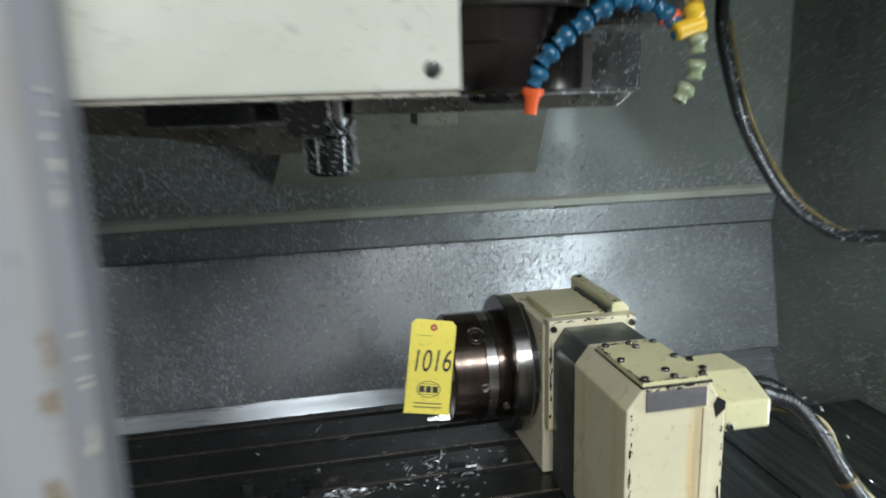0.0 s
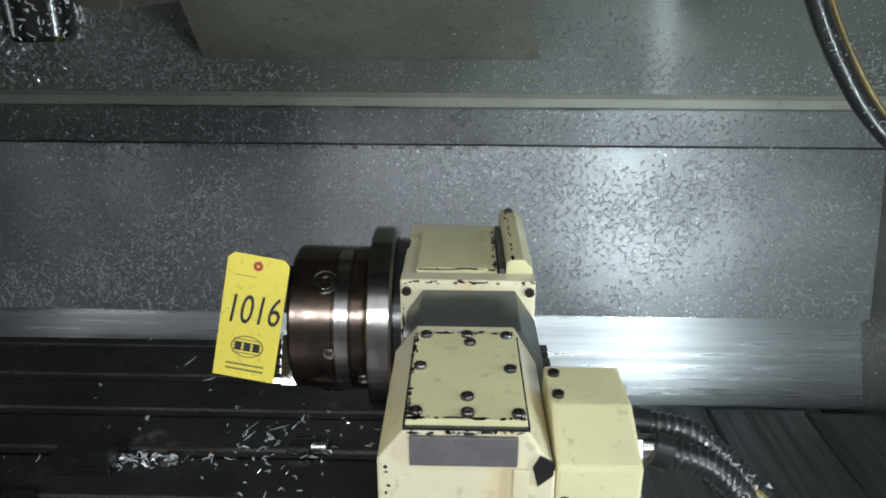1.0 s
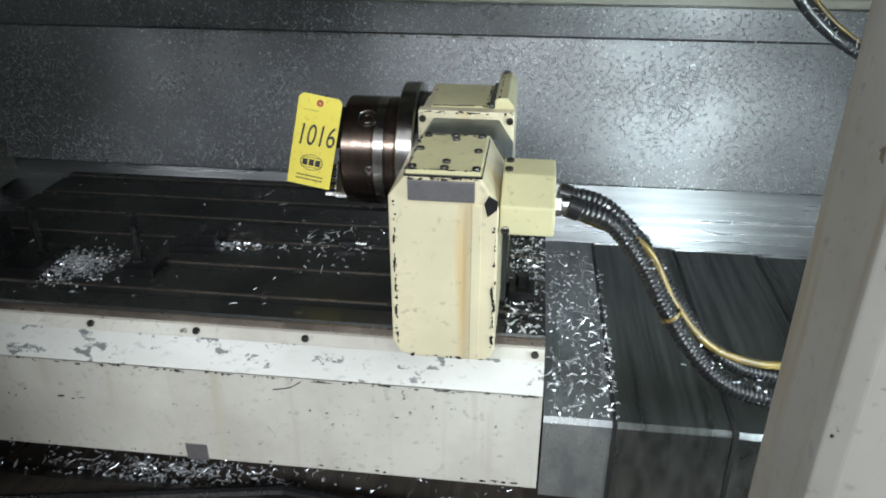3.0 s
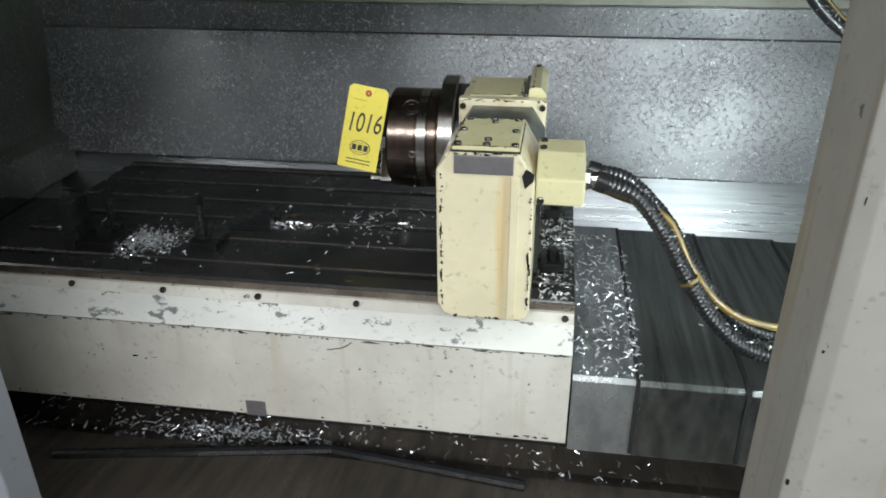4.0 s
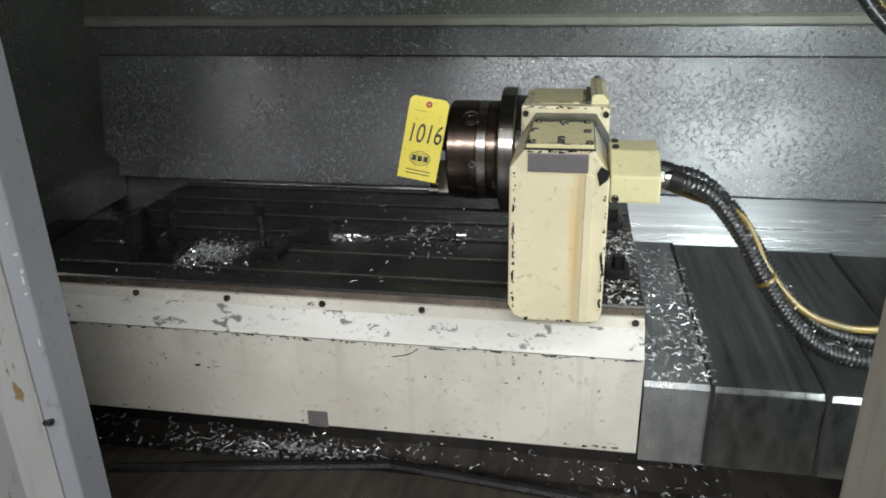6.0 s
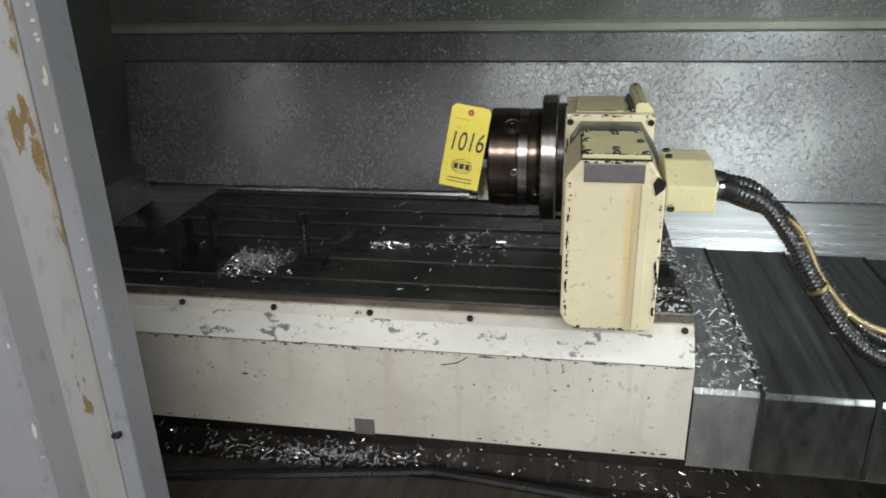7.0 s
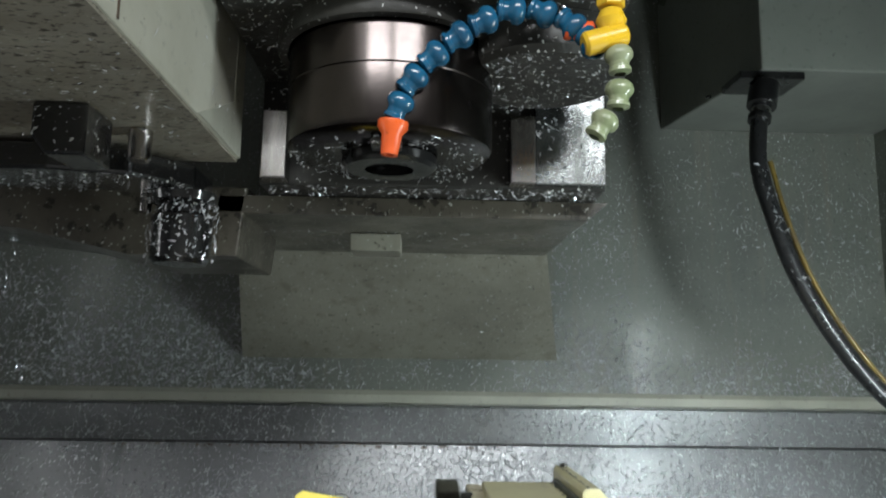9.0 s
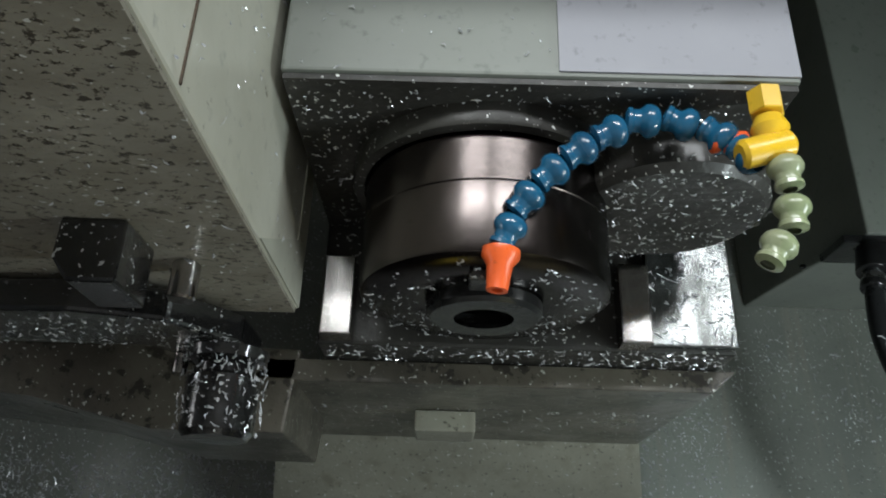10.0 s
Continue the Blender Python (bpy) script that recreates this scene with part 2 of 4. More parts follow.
def lathe(profile, m=Matrix(), seg=40, bm=None):
    """Spins (r, h) points about z and lays the result by m."""
    bm = bm or bmesh.new()
    rings = []
    for r, hgt in profile:
        if r < 1e-6:
            rings.append([bm.verts.new(m @ Vector((0, 0, hgt)))])
        else:
            rings.append([bm.verts.new(m @ Vector((r * math.cos(2 * math.pi * k / seg), r * math.sin(2 * math.pi * k / seg), hgt))) for k in range(seg)])
    for p, q in zip(rings, rings[1:]):
        for k in range(seg):
            j = (k + 1) % seg
            if len(p) == 1 and len(q) == 1:
                continue
            if len(p) == 1:
                bm.faces.new((p[0], q[k], q[j]))
            elif len(q) == 1:
                bm.faces.new((p[k], p[j], q[0]))
            else:
                bm.faces.new((p[k], p[j], q[j], q[k]))
    return bm


def aim(at, way):
    """A pose at a place whose z axis points along way."""
    return Matrix.Translation(at) @ Vector(way).to_track_quat("Z", "Y").to_matrix().to_4x4()


def cyl(at, way, r, length, bevel=0.001, seg=24, bm=None):
    b = min(bevel, r * 0.4, length * 0.4)
    return lathe([(0, 0), (r - b, 0), (r, b), (r, length - b), (r - b, length), (0, length)], aim(at, way), seg, bm)


def smooth_path(points, steps):
    """A Catmull-Rom curve through the points."""
    pts = [Vector(p) for p in points]
    pts = [2 * pts[0] - pts[1], *pts, 2 * pts[-1] - pts[-2]]
    out = []
    for i in range(1, len(pts) - 2):
        p0, p1, p2, p3 = pts[i - 1 : i + 3]
        for k in range(steps):
            u = k / steps
            out.append(0.5 * (2 * p1 + (p2 - p0) * u + (2 * p0 - 5 * p1 + 4 * p2 - p3) * u**2 + (3 * p1 - p0 - 3 * p2 + p3) * u**3))
    out.append(pts[-2])
    return out


def tube(points, radius, seg=14):
    """A closed tube along points; radius: a number or a function of the index."""
    bm = bmesh.new()
    rings, side = [], None
    for i, p in enumerate(points):
        ahead = (points[min(i + 1, len(points) - 1)] - points[max(i - 1, 0)]).normalized()
        if side is None:
            side = ahead.orthogonal().normalized()
        side = (side - ahead * side.dot(ahead)).normalized()
        up = ahead.cross(side)
        r = radius(i) if callable(radius) else radius
        rings.append([bm.verts.new(p + r * (math.cos(2 * math.pi * k / seg) * side + math.sin(2 * math.pi * k / seg) * up)) for k in range(seg)])
    for a, b in zip(rings, rings[1:]):
        for k in range(seg):
            bm.faces.new((a[k], a[(k + 1) % seg], b[(k + 1) % seg], b[k]))
    bm.faces.new(rings[0][::-1])
    bm.faces.new(rings[-1])
    return bm


def corrugated(points, r, pitch=0.008, depth=0.0022, seg=14):
    """A ribbed hose: the path resampled four times a rib, the radius swinging."""
    path = smooth_path(points, 60)
    out, run, step = [path[0]], 0.0, pitch / 4
    for a, b in zip(path, path[1:]):
        d = (b - a).length
        while run + d >= step:
            a = a + (b - a) * ((step - run) / d)
            out.append(a)
            d, run = (b - a).length, 0.0
            if d < 1e-9:
                break
        run += d
    return tube(out, lambda i: r - (0, depth * 0.6, depth, depth * 0.6)[i % 4], seg)


def sheet(quad, thick, way):
    """A plate with the four corners given, thickened along way."""
    bm = bmesh.new()
    w = Vector(way).normalized() * thick
    a = [bm.verts.new(Vector(p)) for p in quad]
    b = [bm.verts.new(Vector(p) + w) for p in quad]
    bm.faces.new(a)
    bm.faces.new(b[::-1])
    for i in range(4):
        bm.faces.new((a[i], b[i], b[(i + 1) % 4], a[(i + 1) % 4]))
    return bm


def swarf(name, label, spots, size, seed, parent=None):
    """Curled slivers of swarf, each a bent three-sided prism lying on its surface; spots yields (place, normal)."""
    rnd = random.Random(seed)
    verts, faces = [], []
    for place, normal in spots:
        n = Vector(normal).normalized()
        t = n.orthogonal().normalized()
        t.rotate(Matrix.Rotation(rnd.uniform(0, 6.283), 3, n))
        s = n.cross(t)
        ln, w = size * rnd.lognormvariate(-0.25, 0.55), size * rnd.lognormvariate(-1.25, 0.4)
        lift, bend, tilt = size * rnd.uniform(0.02, 0.35), size * rnd.uniform(-0.5, 0.5), rnd.uniform(-0.5, 0.8)
        base = len(verts)
        for k in range(3):
            u = k - 1.0
            c = Vector(place) + t * (u * ln / 2) + s * (bend * (1 - u * u)) + n * (0.0006 + lift * (1 - u * u) + max(0, u * tilt) * ln * 0.4)
            ww = w * (1 - 0.55 * abs(u))
            verts += [c + s * ww / 2, c - s * ww / 2, c + n * ww * 0.45]
        for k in (0, 3):
            for i in range(3):
                j = (i + 1) % 3
                faces.append((base + k + i, base + k + j, base + k + 3 + j, base + k + 3 + i))
        faces += [(base, base + 1, base + 2), (base + 6, base + 8, base + 7)]
    me = bpy.data.meshes.new(name)
    me.from_pydata([tuple(v) for v in verts], [], faces)
    me.materials.append(M_CHIP)
    ob = new(name, me)
    if parent is not None:
        ob.parent = parent
    return tagged(ob, label, "metal chips", kind="stuff")


def screw(name, at, way, r, parent, material=None, height=None, head="socket"):
    """A screw head with a recessed hexagon or a dome."""
    hgt = height or r * 0.8
    if head == "dome":
        prof = [(0, 0), (r, 0), (r, hgt * 0.3), (r * 0.85, hgt * 0.7), (r * 0.5, hgt), (0, hgt * 1.05)]
    else:
        prof = [(0, 0), (r, 0), (r, hgt * 0.85), (r * 0.9, hgt), (r * 0.52, hgt), (r * 0.48, hgt * 0.35), (0, hgt * 0.3)]
    return part(name, lathe(prof, aim(at, way), 14), material or M_BOLT, parent, smooth=True)


def worn_edge(name, a, b, normal, n, size, seed, material, parent, m=None):
    """Small irregular flakes along an edge from a to b, lying just proud of the face."""
    rnd = random.Random(seed)
    a, b, nrm = Vector(a), Vector(b), Vector(normal).normalized()
    along = (b - a).normalized()
    side = nrm.cross(along)
    verts, faces = [], []
    for _ in range(n):
        c = a + (b - a) * rnd.random() + side * rnd.gauss(0, size * 0.35) + nrm * 0.0002
        ln, w = size * rnd.lognormvariate(-0.35, 0.75), size * rnd.uniform(0.2, 0.75)
        k, base = 6, len(verts)
        ring = [(c + along * ln * math.cos(q) * rnd.uniform(0.6, 1.1) + side * w * math.sin(q) * rnd.uniform(0.6, 1.1)) for q in [2 * math.pi * j / k for j in range(k)]]
        verts += [tuple(v) for v in ring] + [tuple(v + nrm * 0.0004) for v in ring]
        faces += [tuple(base + k + j for j in range(k))] + [(base + j, base + (j + 1) % k, base + k + (j + 1) % k, base + k + j) for j in range(k)]
    me = bpy.data.meshes.new(name)
    me.from_pydata(verts, [], faces)
    if m is not None:
        me.transform(m)
    me.materials.append(material)
    ob = new(name, me)
    ob.parent = parent
    return tagged(ob, "dark bare flakes along the worn edge", kind="stuff")


# ---- enclosure ----
BX0, BX1 = -1.40, 1.05          # inner faces of the side walls
ZF = -0.95                      # shop floor under a table about 0.95 m high
floor = tagged(link("floor", box(-6, 6, -6, 4, ZF - 0.1, ZF), M_FLOOR), "worn grey concrete workshop floor", "floor", kind="structure")
for nm, b in (("wall_south", (-6, 6, -6.2, -6, ZF, 4.0)), ("wall_north", (-6, 6, 4, 4.2, ZF, 4.0)), ("wall_west", (-6.2, -6, -6, 4, ZF, 4.0)), ("wall_east", (6, 6.2, -6, 4, ZF, 4.0))):
    tagged(link(nm, box(*b), M_SHOP), "plain pale painted workshop wall", "wall", kind="structure")
tagged(link("ceiling", box(-6.2, 6.2, -6.2, 4.2, 4.0, 4.15), M_SHOP), "plain pale workshop ceiling", "ceiling", kind="structure")

back = tagged(link("wall_back", prism([(1.268, 2.2), (1.268, 0.384), (1.40, 0.384), (1.40, 2.2)], BX0, BX1), M_WALL),
              "dirty grey-green painted back wall of the machine, speckled with chips", "machine wall", kind="structure")
tagged(link("wall_back_strip", prism([(1.286, 0.380), (1.294, 0.300), (1.40, 0.300), (1.40, 0.380)], BX0, BX1), M_PANEL), "oily steel strip between wall and splash panel", "splash panel", kind="structure")
tagged(link("wall_back_panel", prism([(1.300, 0.294), (1.219, -0.086), (1.231, -0.086), (1.40, 0.294)], BX0, BX1), M_PANEL),
       "oily grey steel splash panel speckled with aluminium chips", "splash panel", kind="structure")
tagged(link("wall_back_base", prism([(1.262, -0.092), (1.165, -0.290), (1.165, -0.62), (1.40, -0.62), (1.40, -0.092)], BX0, BX1), M_APRON), "smooth stainless sheet sloping down below the splash panel", "machine wall", kind="structure")
part("ledge", prism([(1.2675, 0.418), (1.258, 0.408), (1.258, 0.390), (1.2675, 0.387)], BX0, BX1, "x", 0.001), M_LEDGE, back, "pale greenish clean ledge strip")
worn_edge("rust_stain", (-0.75, 1.2985, 0.2895), (0.15, 1.2985, 0.2895), (0, -1, 0.12), 60, 0.006, 70, M_RUST, back)
for x in (-1.02, -0.62, -0.30, -0.09, 0.36):
    part("seam_cap", box(x - 0.035, x + 0.035, 1.255, 1.2675, 0.3815, 0.3865, 0.002), M_WALL, back)
tagged(link("wall_left", box(BX0 - 0.06, BX0, -0.08, 1.40, -0.62, 2.2), M_WALL), "dark oily grey-green side wall of the machine", "machine wall", kind="structure")
tagged(link("wall_right", box(BX1, BX1 + 0.06, -0.08, 1.40, -0.62, 2.2), M_WALL), "dark oily grey-green side wall of the machine", "machine wall", kind="structure")
tagged(link("trim_left", prism([(BX0, -0.015), (BX0 + 0.05, -0.035), (BX0 + 0.05, -0.16), (BX0, -0.18)], 0.1, 1.245, "y", 0.004), M_WALL),
       "greenish painted ledge along the foot of the side wall", "ledge", kind="structure")
tagged(link("roof_panel", box(BX0 - 0.06, BX1 + 0.06, 0.0, 1.40, 2.2, 2.26), M_WALL), "grey-green painted roof panel of the machine", "machine roof", kind="structure")
tagged(link("rear_apron", prism([(0.92, -0.325), (1.163, -0.292), (1.163, -0.300), (0.92, -0.333)], BX0, 0.95), M_APRON),
       "shiny brushed stainless apron sheet behind the table", "steel sheet", kind="structure")

tagged(link("machine_base", box(BX0 - 0.06, BX1 + 0.06, -0.06, 1.40, ZF, -0.622, 0.01), M_DOOR), "grey painted machine base standing on the floor", "machine base", kind="structure")
tagged(link("front_apron", box(-1.45, 1.30, -0.105, -0.062, ZF, -0.37, 0.004), M_DOOR), "grey painted front panel below the doors", "panel", kind="structure")

# chip pan under the table
pan = tagged(link("chip_pan", prism([(-0.10, -0.56), (-0.10, -0.36), (0.30, -0.43), (0.37, -0.47), (1.27, -0.52), (1.27, -0.60)], BX0, BX1), M_PAN),
             "brown oily steel chip pan under the table", "chip pan", kind="structure")
for a, b in (((-0.222, 0.320, -0.425), (-0.80, 0.200, -0.408)), ((-0.222, 0.320, -0.425), (0.20, 0.255, -0.41))):
    part("rail", tube([Vector(a), Vector(b)], 0.011, 8), M_DARKSTEEL, pan, "black oily bent rail")
part("saddle", box(-1.0, 0.45, 0.46, 0.915, -0.50, -0.275, 0.01), M_PANDARK, pan, "black sludge-covered saddle casting")

# ---- doors ----
def door(name, profile, material, label):
    return tagged(link(name, prism(profile, -0.50, 1.95, "z", 0.0025), material), label, "machine door", kind="structure")


dl = door("door_1", [(-1.45, -0.245), (-0.643, -0.245), (-0.630, -0.235), (-0.617, -0.195), (-0.567, -0.182), (-0.552, -0.168), (-0.552, -0.112), (-1.45, -0.112)], M_DOOR,
          "open grey painted sliding machine door with scratched edge")
part("edge_strip", prism([(-0.6295, -0.2385), (-0.6175, -0.1985), (-0.5685, -0.1855), (-0.570, -0.1815), (-0.619, -0.194), (-0.632, -0.235)], -0.49, 1.94, "z"), M_DOORW, dl, "stained scuffed door return strip")
part("catch", box(-0.579, -0.559, -0.186, -0.176, 0.00, 0.008, 0.002), M_DARKSTEEL, dl)
dr = door("door_2", [(1.30, -0.235), (0.500, -0.235), (0.484, -0.220), (0.480, -0.112), (1.30, -0.112)], M_DOORR, "open pale stained machine door with scraped paint")
# Added out of view: hangs low to keep shop light off the head front.
tagged(link("unseen_header", box(-1.45, 1.30, -0.105, -0.06, 1.08, 2.26, 0.004), M_DOOR), "unseen grey header panel added over the doors to shade the head", "panel", kind="structure")

# ---- table with everything that rides on it ----
TX, TY = 0.27, 0.29
TW, TD = 1.204, 0.63


def tb(x, y, z):
    return (x + TX, y + TY, z)


table = thing("machine_table", tb(-TW, 0, -0.27), "dark oily cast-iron machine table with six T-slots and cream skirt", "machine table")
shift = Matrix.Translation(-Vector(table.location)) @ Matrix.Translation((TX, TY, 0))


def tpart(name, bm, material, label="", smooth=False, parent=None):
    bm.transform(shift)
    return part(name, bm, material, parent or table, label, smooth)


SLOTS = (0.058, 0.166, 0.274, 0.377, 0.482, 0.588)
prof = [(0.0, -0.004), (0.004, 0.0)]
for s in SLOTS:
    w, u = 0.009, 0.016
    prof += [(s - w - 0.001, 0.0), (s - w, -0.001), (s - w, -0.018), (s - u, -0.018), (s - u, -0.030), (s + u, -0.030), (s + u, -0.018), (s + w, -0.018), (s + w, -0.001), (s + w + 0.001, 0.0)]
prof += [(TD - 0.004, 0.0), (TD, -0.004), (TD, -0.08), (0.0, -0.08)]
tpart("tabletop", prism(prof, -TW, 0), M_TABLE)
for s in SLOTS:
    tpart("slot_edge", box(-TW + 0.002, -0.002, s + 0.0092, s + 0.0145, -0.0002, 0.0012), M_SLOT, "bare brown slot edge")
tpart("front_lip", box(-TW, 0, -0.006, -0.0005, -0.016, -0.003, 0.001), M_SLOT, "bare brown front edge")
lip = tpart("skirt_lip", prism([(-0.012, -0.017), (-0.001, -0.017), (-0.001, -0.06), (-0.028, -0.030)], -TW, 0), M_SKIRT)
tpart("skirt_bevel", prism([(-0.0285, -0.030), (-0.065, -0.0705), (-0.060, -0.076), (-0.020, -0.040)], -TW - 0.0, 0.0), M_BEVEL, "cream sloped skirt top worn to grey metal")
skirt = tpart("skirt_front", prism([(-0.0665, -0.072), (-0.0665, -0.265), (-0.062, -0.270), (-0.054, -0.270), (-0.054, -0.079)], -TW, 0.0), M_SKIRT)
for x0, x1 in ((-TW + 0.0015, -TW + 0.0035), (-0.0035, -0.0015)):
    tpart("skirt_end", prism([(-0.014, -0.0185), (-0.001, -0.0185), (-0.001, -0.268), (-0.054, -0.268), (-0.0645, -0.261), (-0.0645, -0.0745), (-0.028, -0.034)], x0, x1), M_SKIRT)
for k in range(7):
    x = -0.016 - 0.1925 * k
    if x > -TW:
        b = lathe([(0, 0), (0.0065, 0), (0.0065, 0.003), (0.005, 0.0055), (0, 0.006)], aim((x, -0.0205, -0.0235), (0, -0.55, 0.83)), 14)
        tpart("skirt_screw", b, M_BOLT, smooth=True, parent=lip)
tpart("patch", box(-0.626, -0.586, -0.0685, -0.0663, -0.268, -0.233), M_PLATE, "scuffed grey square patch", parent=skirt)
tpart("scratch", tube(smooth_path([(-0.45, -0.0675, -0.098), (-0.42, -0.0677, -0.091), (-0.40, -0.0672, -0.078)], 6), 0.0008, 6), M_DARKSTEEL)


def cover(name, x0, x1, ztop, y0, y1, material=M_COVER):
    c = tagged(link(name, prism([(y0, ztop - 0.165), (y0, ztop - 0.008), (y0 + 0.008, ztop), (y1, ztop + 0.004), (y1, ztop - 0.004), (y0 + 0.012, ztop - 0.008), (y0 + 0.008, ztop - 0.165)], x0, x1), material),
               "overlapping brushed steel telescopic way cover beside the table", "way cover", "telescopic way covers")
    return c


for i, (x0, x1, z) in enumerate(((0.004, 0.121, -0.115), (0.123, 0.312, -0.119), (0.314, 0.500, -0.124), (0.502, 0.777, -0.129))):
    c = cover("way_cover", TX + x0, TX + x1, z, TY - 0.065 + 0.004 * i, TY + 0.60, M_COVER1 if i == 0 else M_COVER)
    part("wiper", prism([(TY - 0.067 + 0.004 * i, z - 0.16), (TY - 0.067 + 0.004 * i, z + 0.002), (TY + 0.595, z + 0.007), (TY + 0.595, z + 0.004), (TY - 0.059 + 0.004 * i, z - 0.002), (TY - 0.059 + 0.004 * i, z - 0.16)], TX + x1 - 0.006, TX + x1 + 0.0012), M_RUBBER, c, "black rubber wiper edge")
for i, (x0, x1, z) in enumerate(((-1.365, -1.208, -0.115), (-1.52, -1.367, -0.119), (-1.668, -1.522, -0.124))):
    c = cover("way_cover", TX + x0, TX + x1, z, TY - 0.065 + 0.004 * i, TY + 0.60, M_COVER1 if i == 0 else M_COVER)
    part("wiper", prism([(TY - 0.067 + 0.004 * i, z - 0.16), (TY - 0.067 + 0.004 * i, z + 0.002), (TY + 0.595, z + 0.007), (TY + 0.595, z + 0.004), (TY - 0.059 + 0.004 * i, z - 0.002), (TY - 0.059 + 0.004 * i, z - 0.16)], TX + x0 - 0.0012, TX + x0 + 0.006), M_RUBBER, c, "black rubber wiper edge")

# ---- rotary indexer ----
rot = thing("rotary_indexer", tb(-0.16, 0.16, 0.0), "cream-painted rotary indexer with three-jaw chuck bolted on the table", "rotary table")
rshift = Matrix.Translation(-Vector(rot.location)) @ Matrix.Translation((TX, TY, 0))


def rpart(name, bm, material, label="", smooth=False, parent=None):
    bm.transform(rshift)
    return part(name, bm, material, parent or rot, label, smooth)


# front gear housing: side-chamfered shell
hp = [(-0.236, 0.036), (-0.226, 0.016), (-0.208, 0.009), (-0.100, 0.009), (-0.086, 0.014), (-0.080, 0.030), (-0.0805, 0.262), (-0.107, 0.307), (-0.212, 0.307), (-0.2365, 0.275)]
housing = rpart("housing", prism(hp, -0.092, 0.10, "y", 0.003), M_CREAM)
rpart("face_rib", prism([(-0.118, 0.012), (-0.104, 0.012), (-0.104, 0.268), (-0.118, 0.268)], -0.0955, -0.092, "y", 0.0012), M_CREAM, "rust-streaked raised rib", parent=housing)
rpart("nameplate", box(-0.2075, -0.1145, -0.0965, -0.0925, 0.272, 0.3015, 0.001), M_PLATE, "dull grey engraved plate, unreadable", parent=housing)
top_cover = rpart("top_cover", prism([(-0.212, 0.3075), (-0.106, 0.3075), (-0.1075, 0.3145), (-0.2105, 0.3145)], -0.089, 0.070, "y", 0.001), M_CREAM_TOP, "yellow-cream bolted cover plate")
rpart("gasket", box(-0.2135, -0.1045, -0.0925, 0.0725, 0.3055, 0.3085), M_DARKSTEEL)
for x, y in ((-0.212 + 0.012, 0.062), (-0.158, 0.063), (-0.117, 0.062), (-0.203, -0.002), (-0.117, -0.006), (-0.203, -0.079), (-0.158, -0.080), (-0.114, -0.081), (-0.155, 0.046), (-0.158, -0.055)):
    b = lathe([(0, 0), (0.0062, 0), (0.0062, 0.003), (0.0055, 0.004), (0.003, 0.004), (0.0028, 0.0018), (0, 0.0018)], aim((x, y, 0.3143), (0, 0, 1)), 14)
    rpart("cover_screw", b, M_BOLT, smooth=True, parent=top_cover)
rpart("chipped_corner", prism([(-0.096, 0.250), (-0.083, 0.262), (-0.082, 0.274), (-0.095, 0.282), (-0.101, 0.270)], -0.0938, -0.0915, "y"), M_DARKSTEEL, "bare dark chipped corner", parent=housing)
# worm housing behind: grey saddle, rim plate, lid and bracket
rpart("neck", prism([(-0.232, 0.004), (-0.072, 0.004), (-0.072, 0.26), (-0.098, 0.300), (-0.212, 0.300), (-0.232, 0.27)], 0.1002, 0.211, "y", 0.002), M_BAREGREY, "neck with paint worn to grey")
rim_plate = rpart("rim_plate", box(-0.240, -0.072, 0.2115, 0.237, 0.10, 0.3125, 0.003), M_CREAM)
for x in (-0.232, -0.080):
    b = lathe([(0, 0), (0.006, 0), (0.006, 0.004), (0.003, 0.004), (0.0028, 0.002), (0, 0.002)], aim((x, 0.2114, 0.298), (0, -1, 0)), 12)
    rpart("rim_screw", b, M_BOLT, smooth=True, parent=rim_plate)
rpart("spindle_case", prism([(0.2372, 0.002), (0.50, 0.002), (0.50, 0.24), (0.455, 0.300), (0.2372, 0.300)], -0.242, -0.074, "x", 0.004), M_CREAM)
rpart("lid", box(-0.222, -0.118, 0.246, 0.392, 0.3005, 0.314, 0.003), M_CREAM_TOP, "yellow-cream lid with chipped edge")
rpart("lid_edge", box(-0.1165, -0.109, 0.236, 0.400, 0.3005, 0.318, 0.002), M_BAREGREY)
bracket_ = rpart("bracket", prism([(-0.108, 0.3005), (-0.074, 0.3005), (-0.074, 0.318), (-0.086, 0.331), (-0.104, 0.331), (-0.108, 0.326)], 0.236, 0.440, "y", 0.002), M_CREAM_TOP, "chipped cream angled bracket")
rpart("bracket_bolt", cyl((-0.095, 0.425, 0.331), (0, 0, 1), 0.006, 0.005), M_BOLT, smooth=True, parent=bracket_)
for y in (0.13, 0.40):
    rpart("clamp_lug", box(-0.068, -0.020, y - 0.025, y + 0.025, 0.001, 0.022, 0.003), M_DARKSTEEL, "black oily clamping lug")
    rpart("clamp_nut", cyl((-0.043, y, 0.022), (0, 0, 1), 0.012, 0.022, seg=6), M_DARKSTEEL)
for y in (0.02, 0.06):
    rpart("side_slot", box(-0.2345, -0.2326, y - 0.006, y + 0.006, 0.15, 0.21, 0.0008), M_DARKSTEEL)
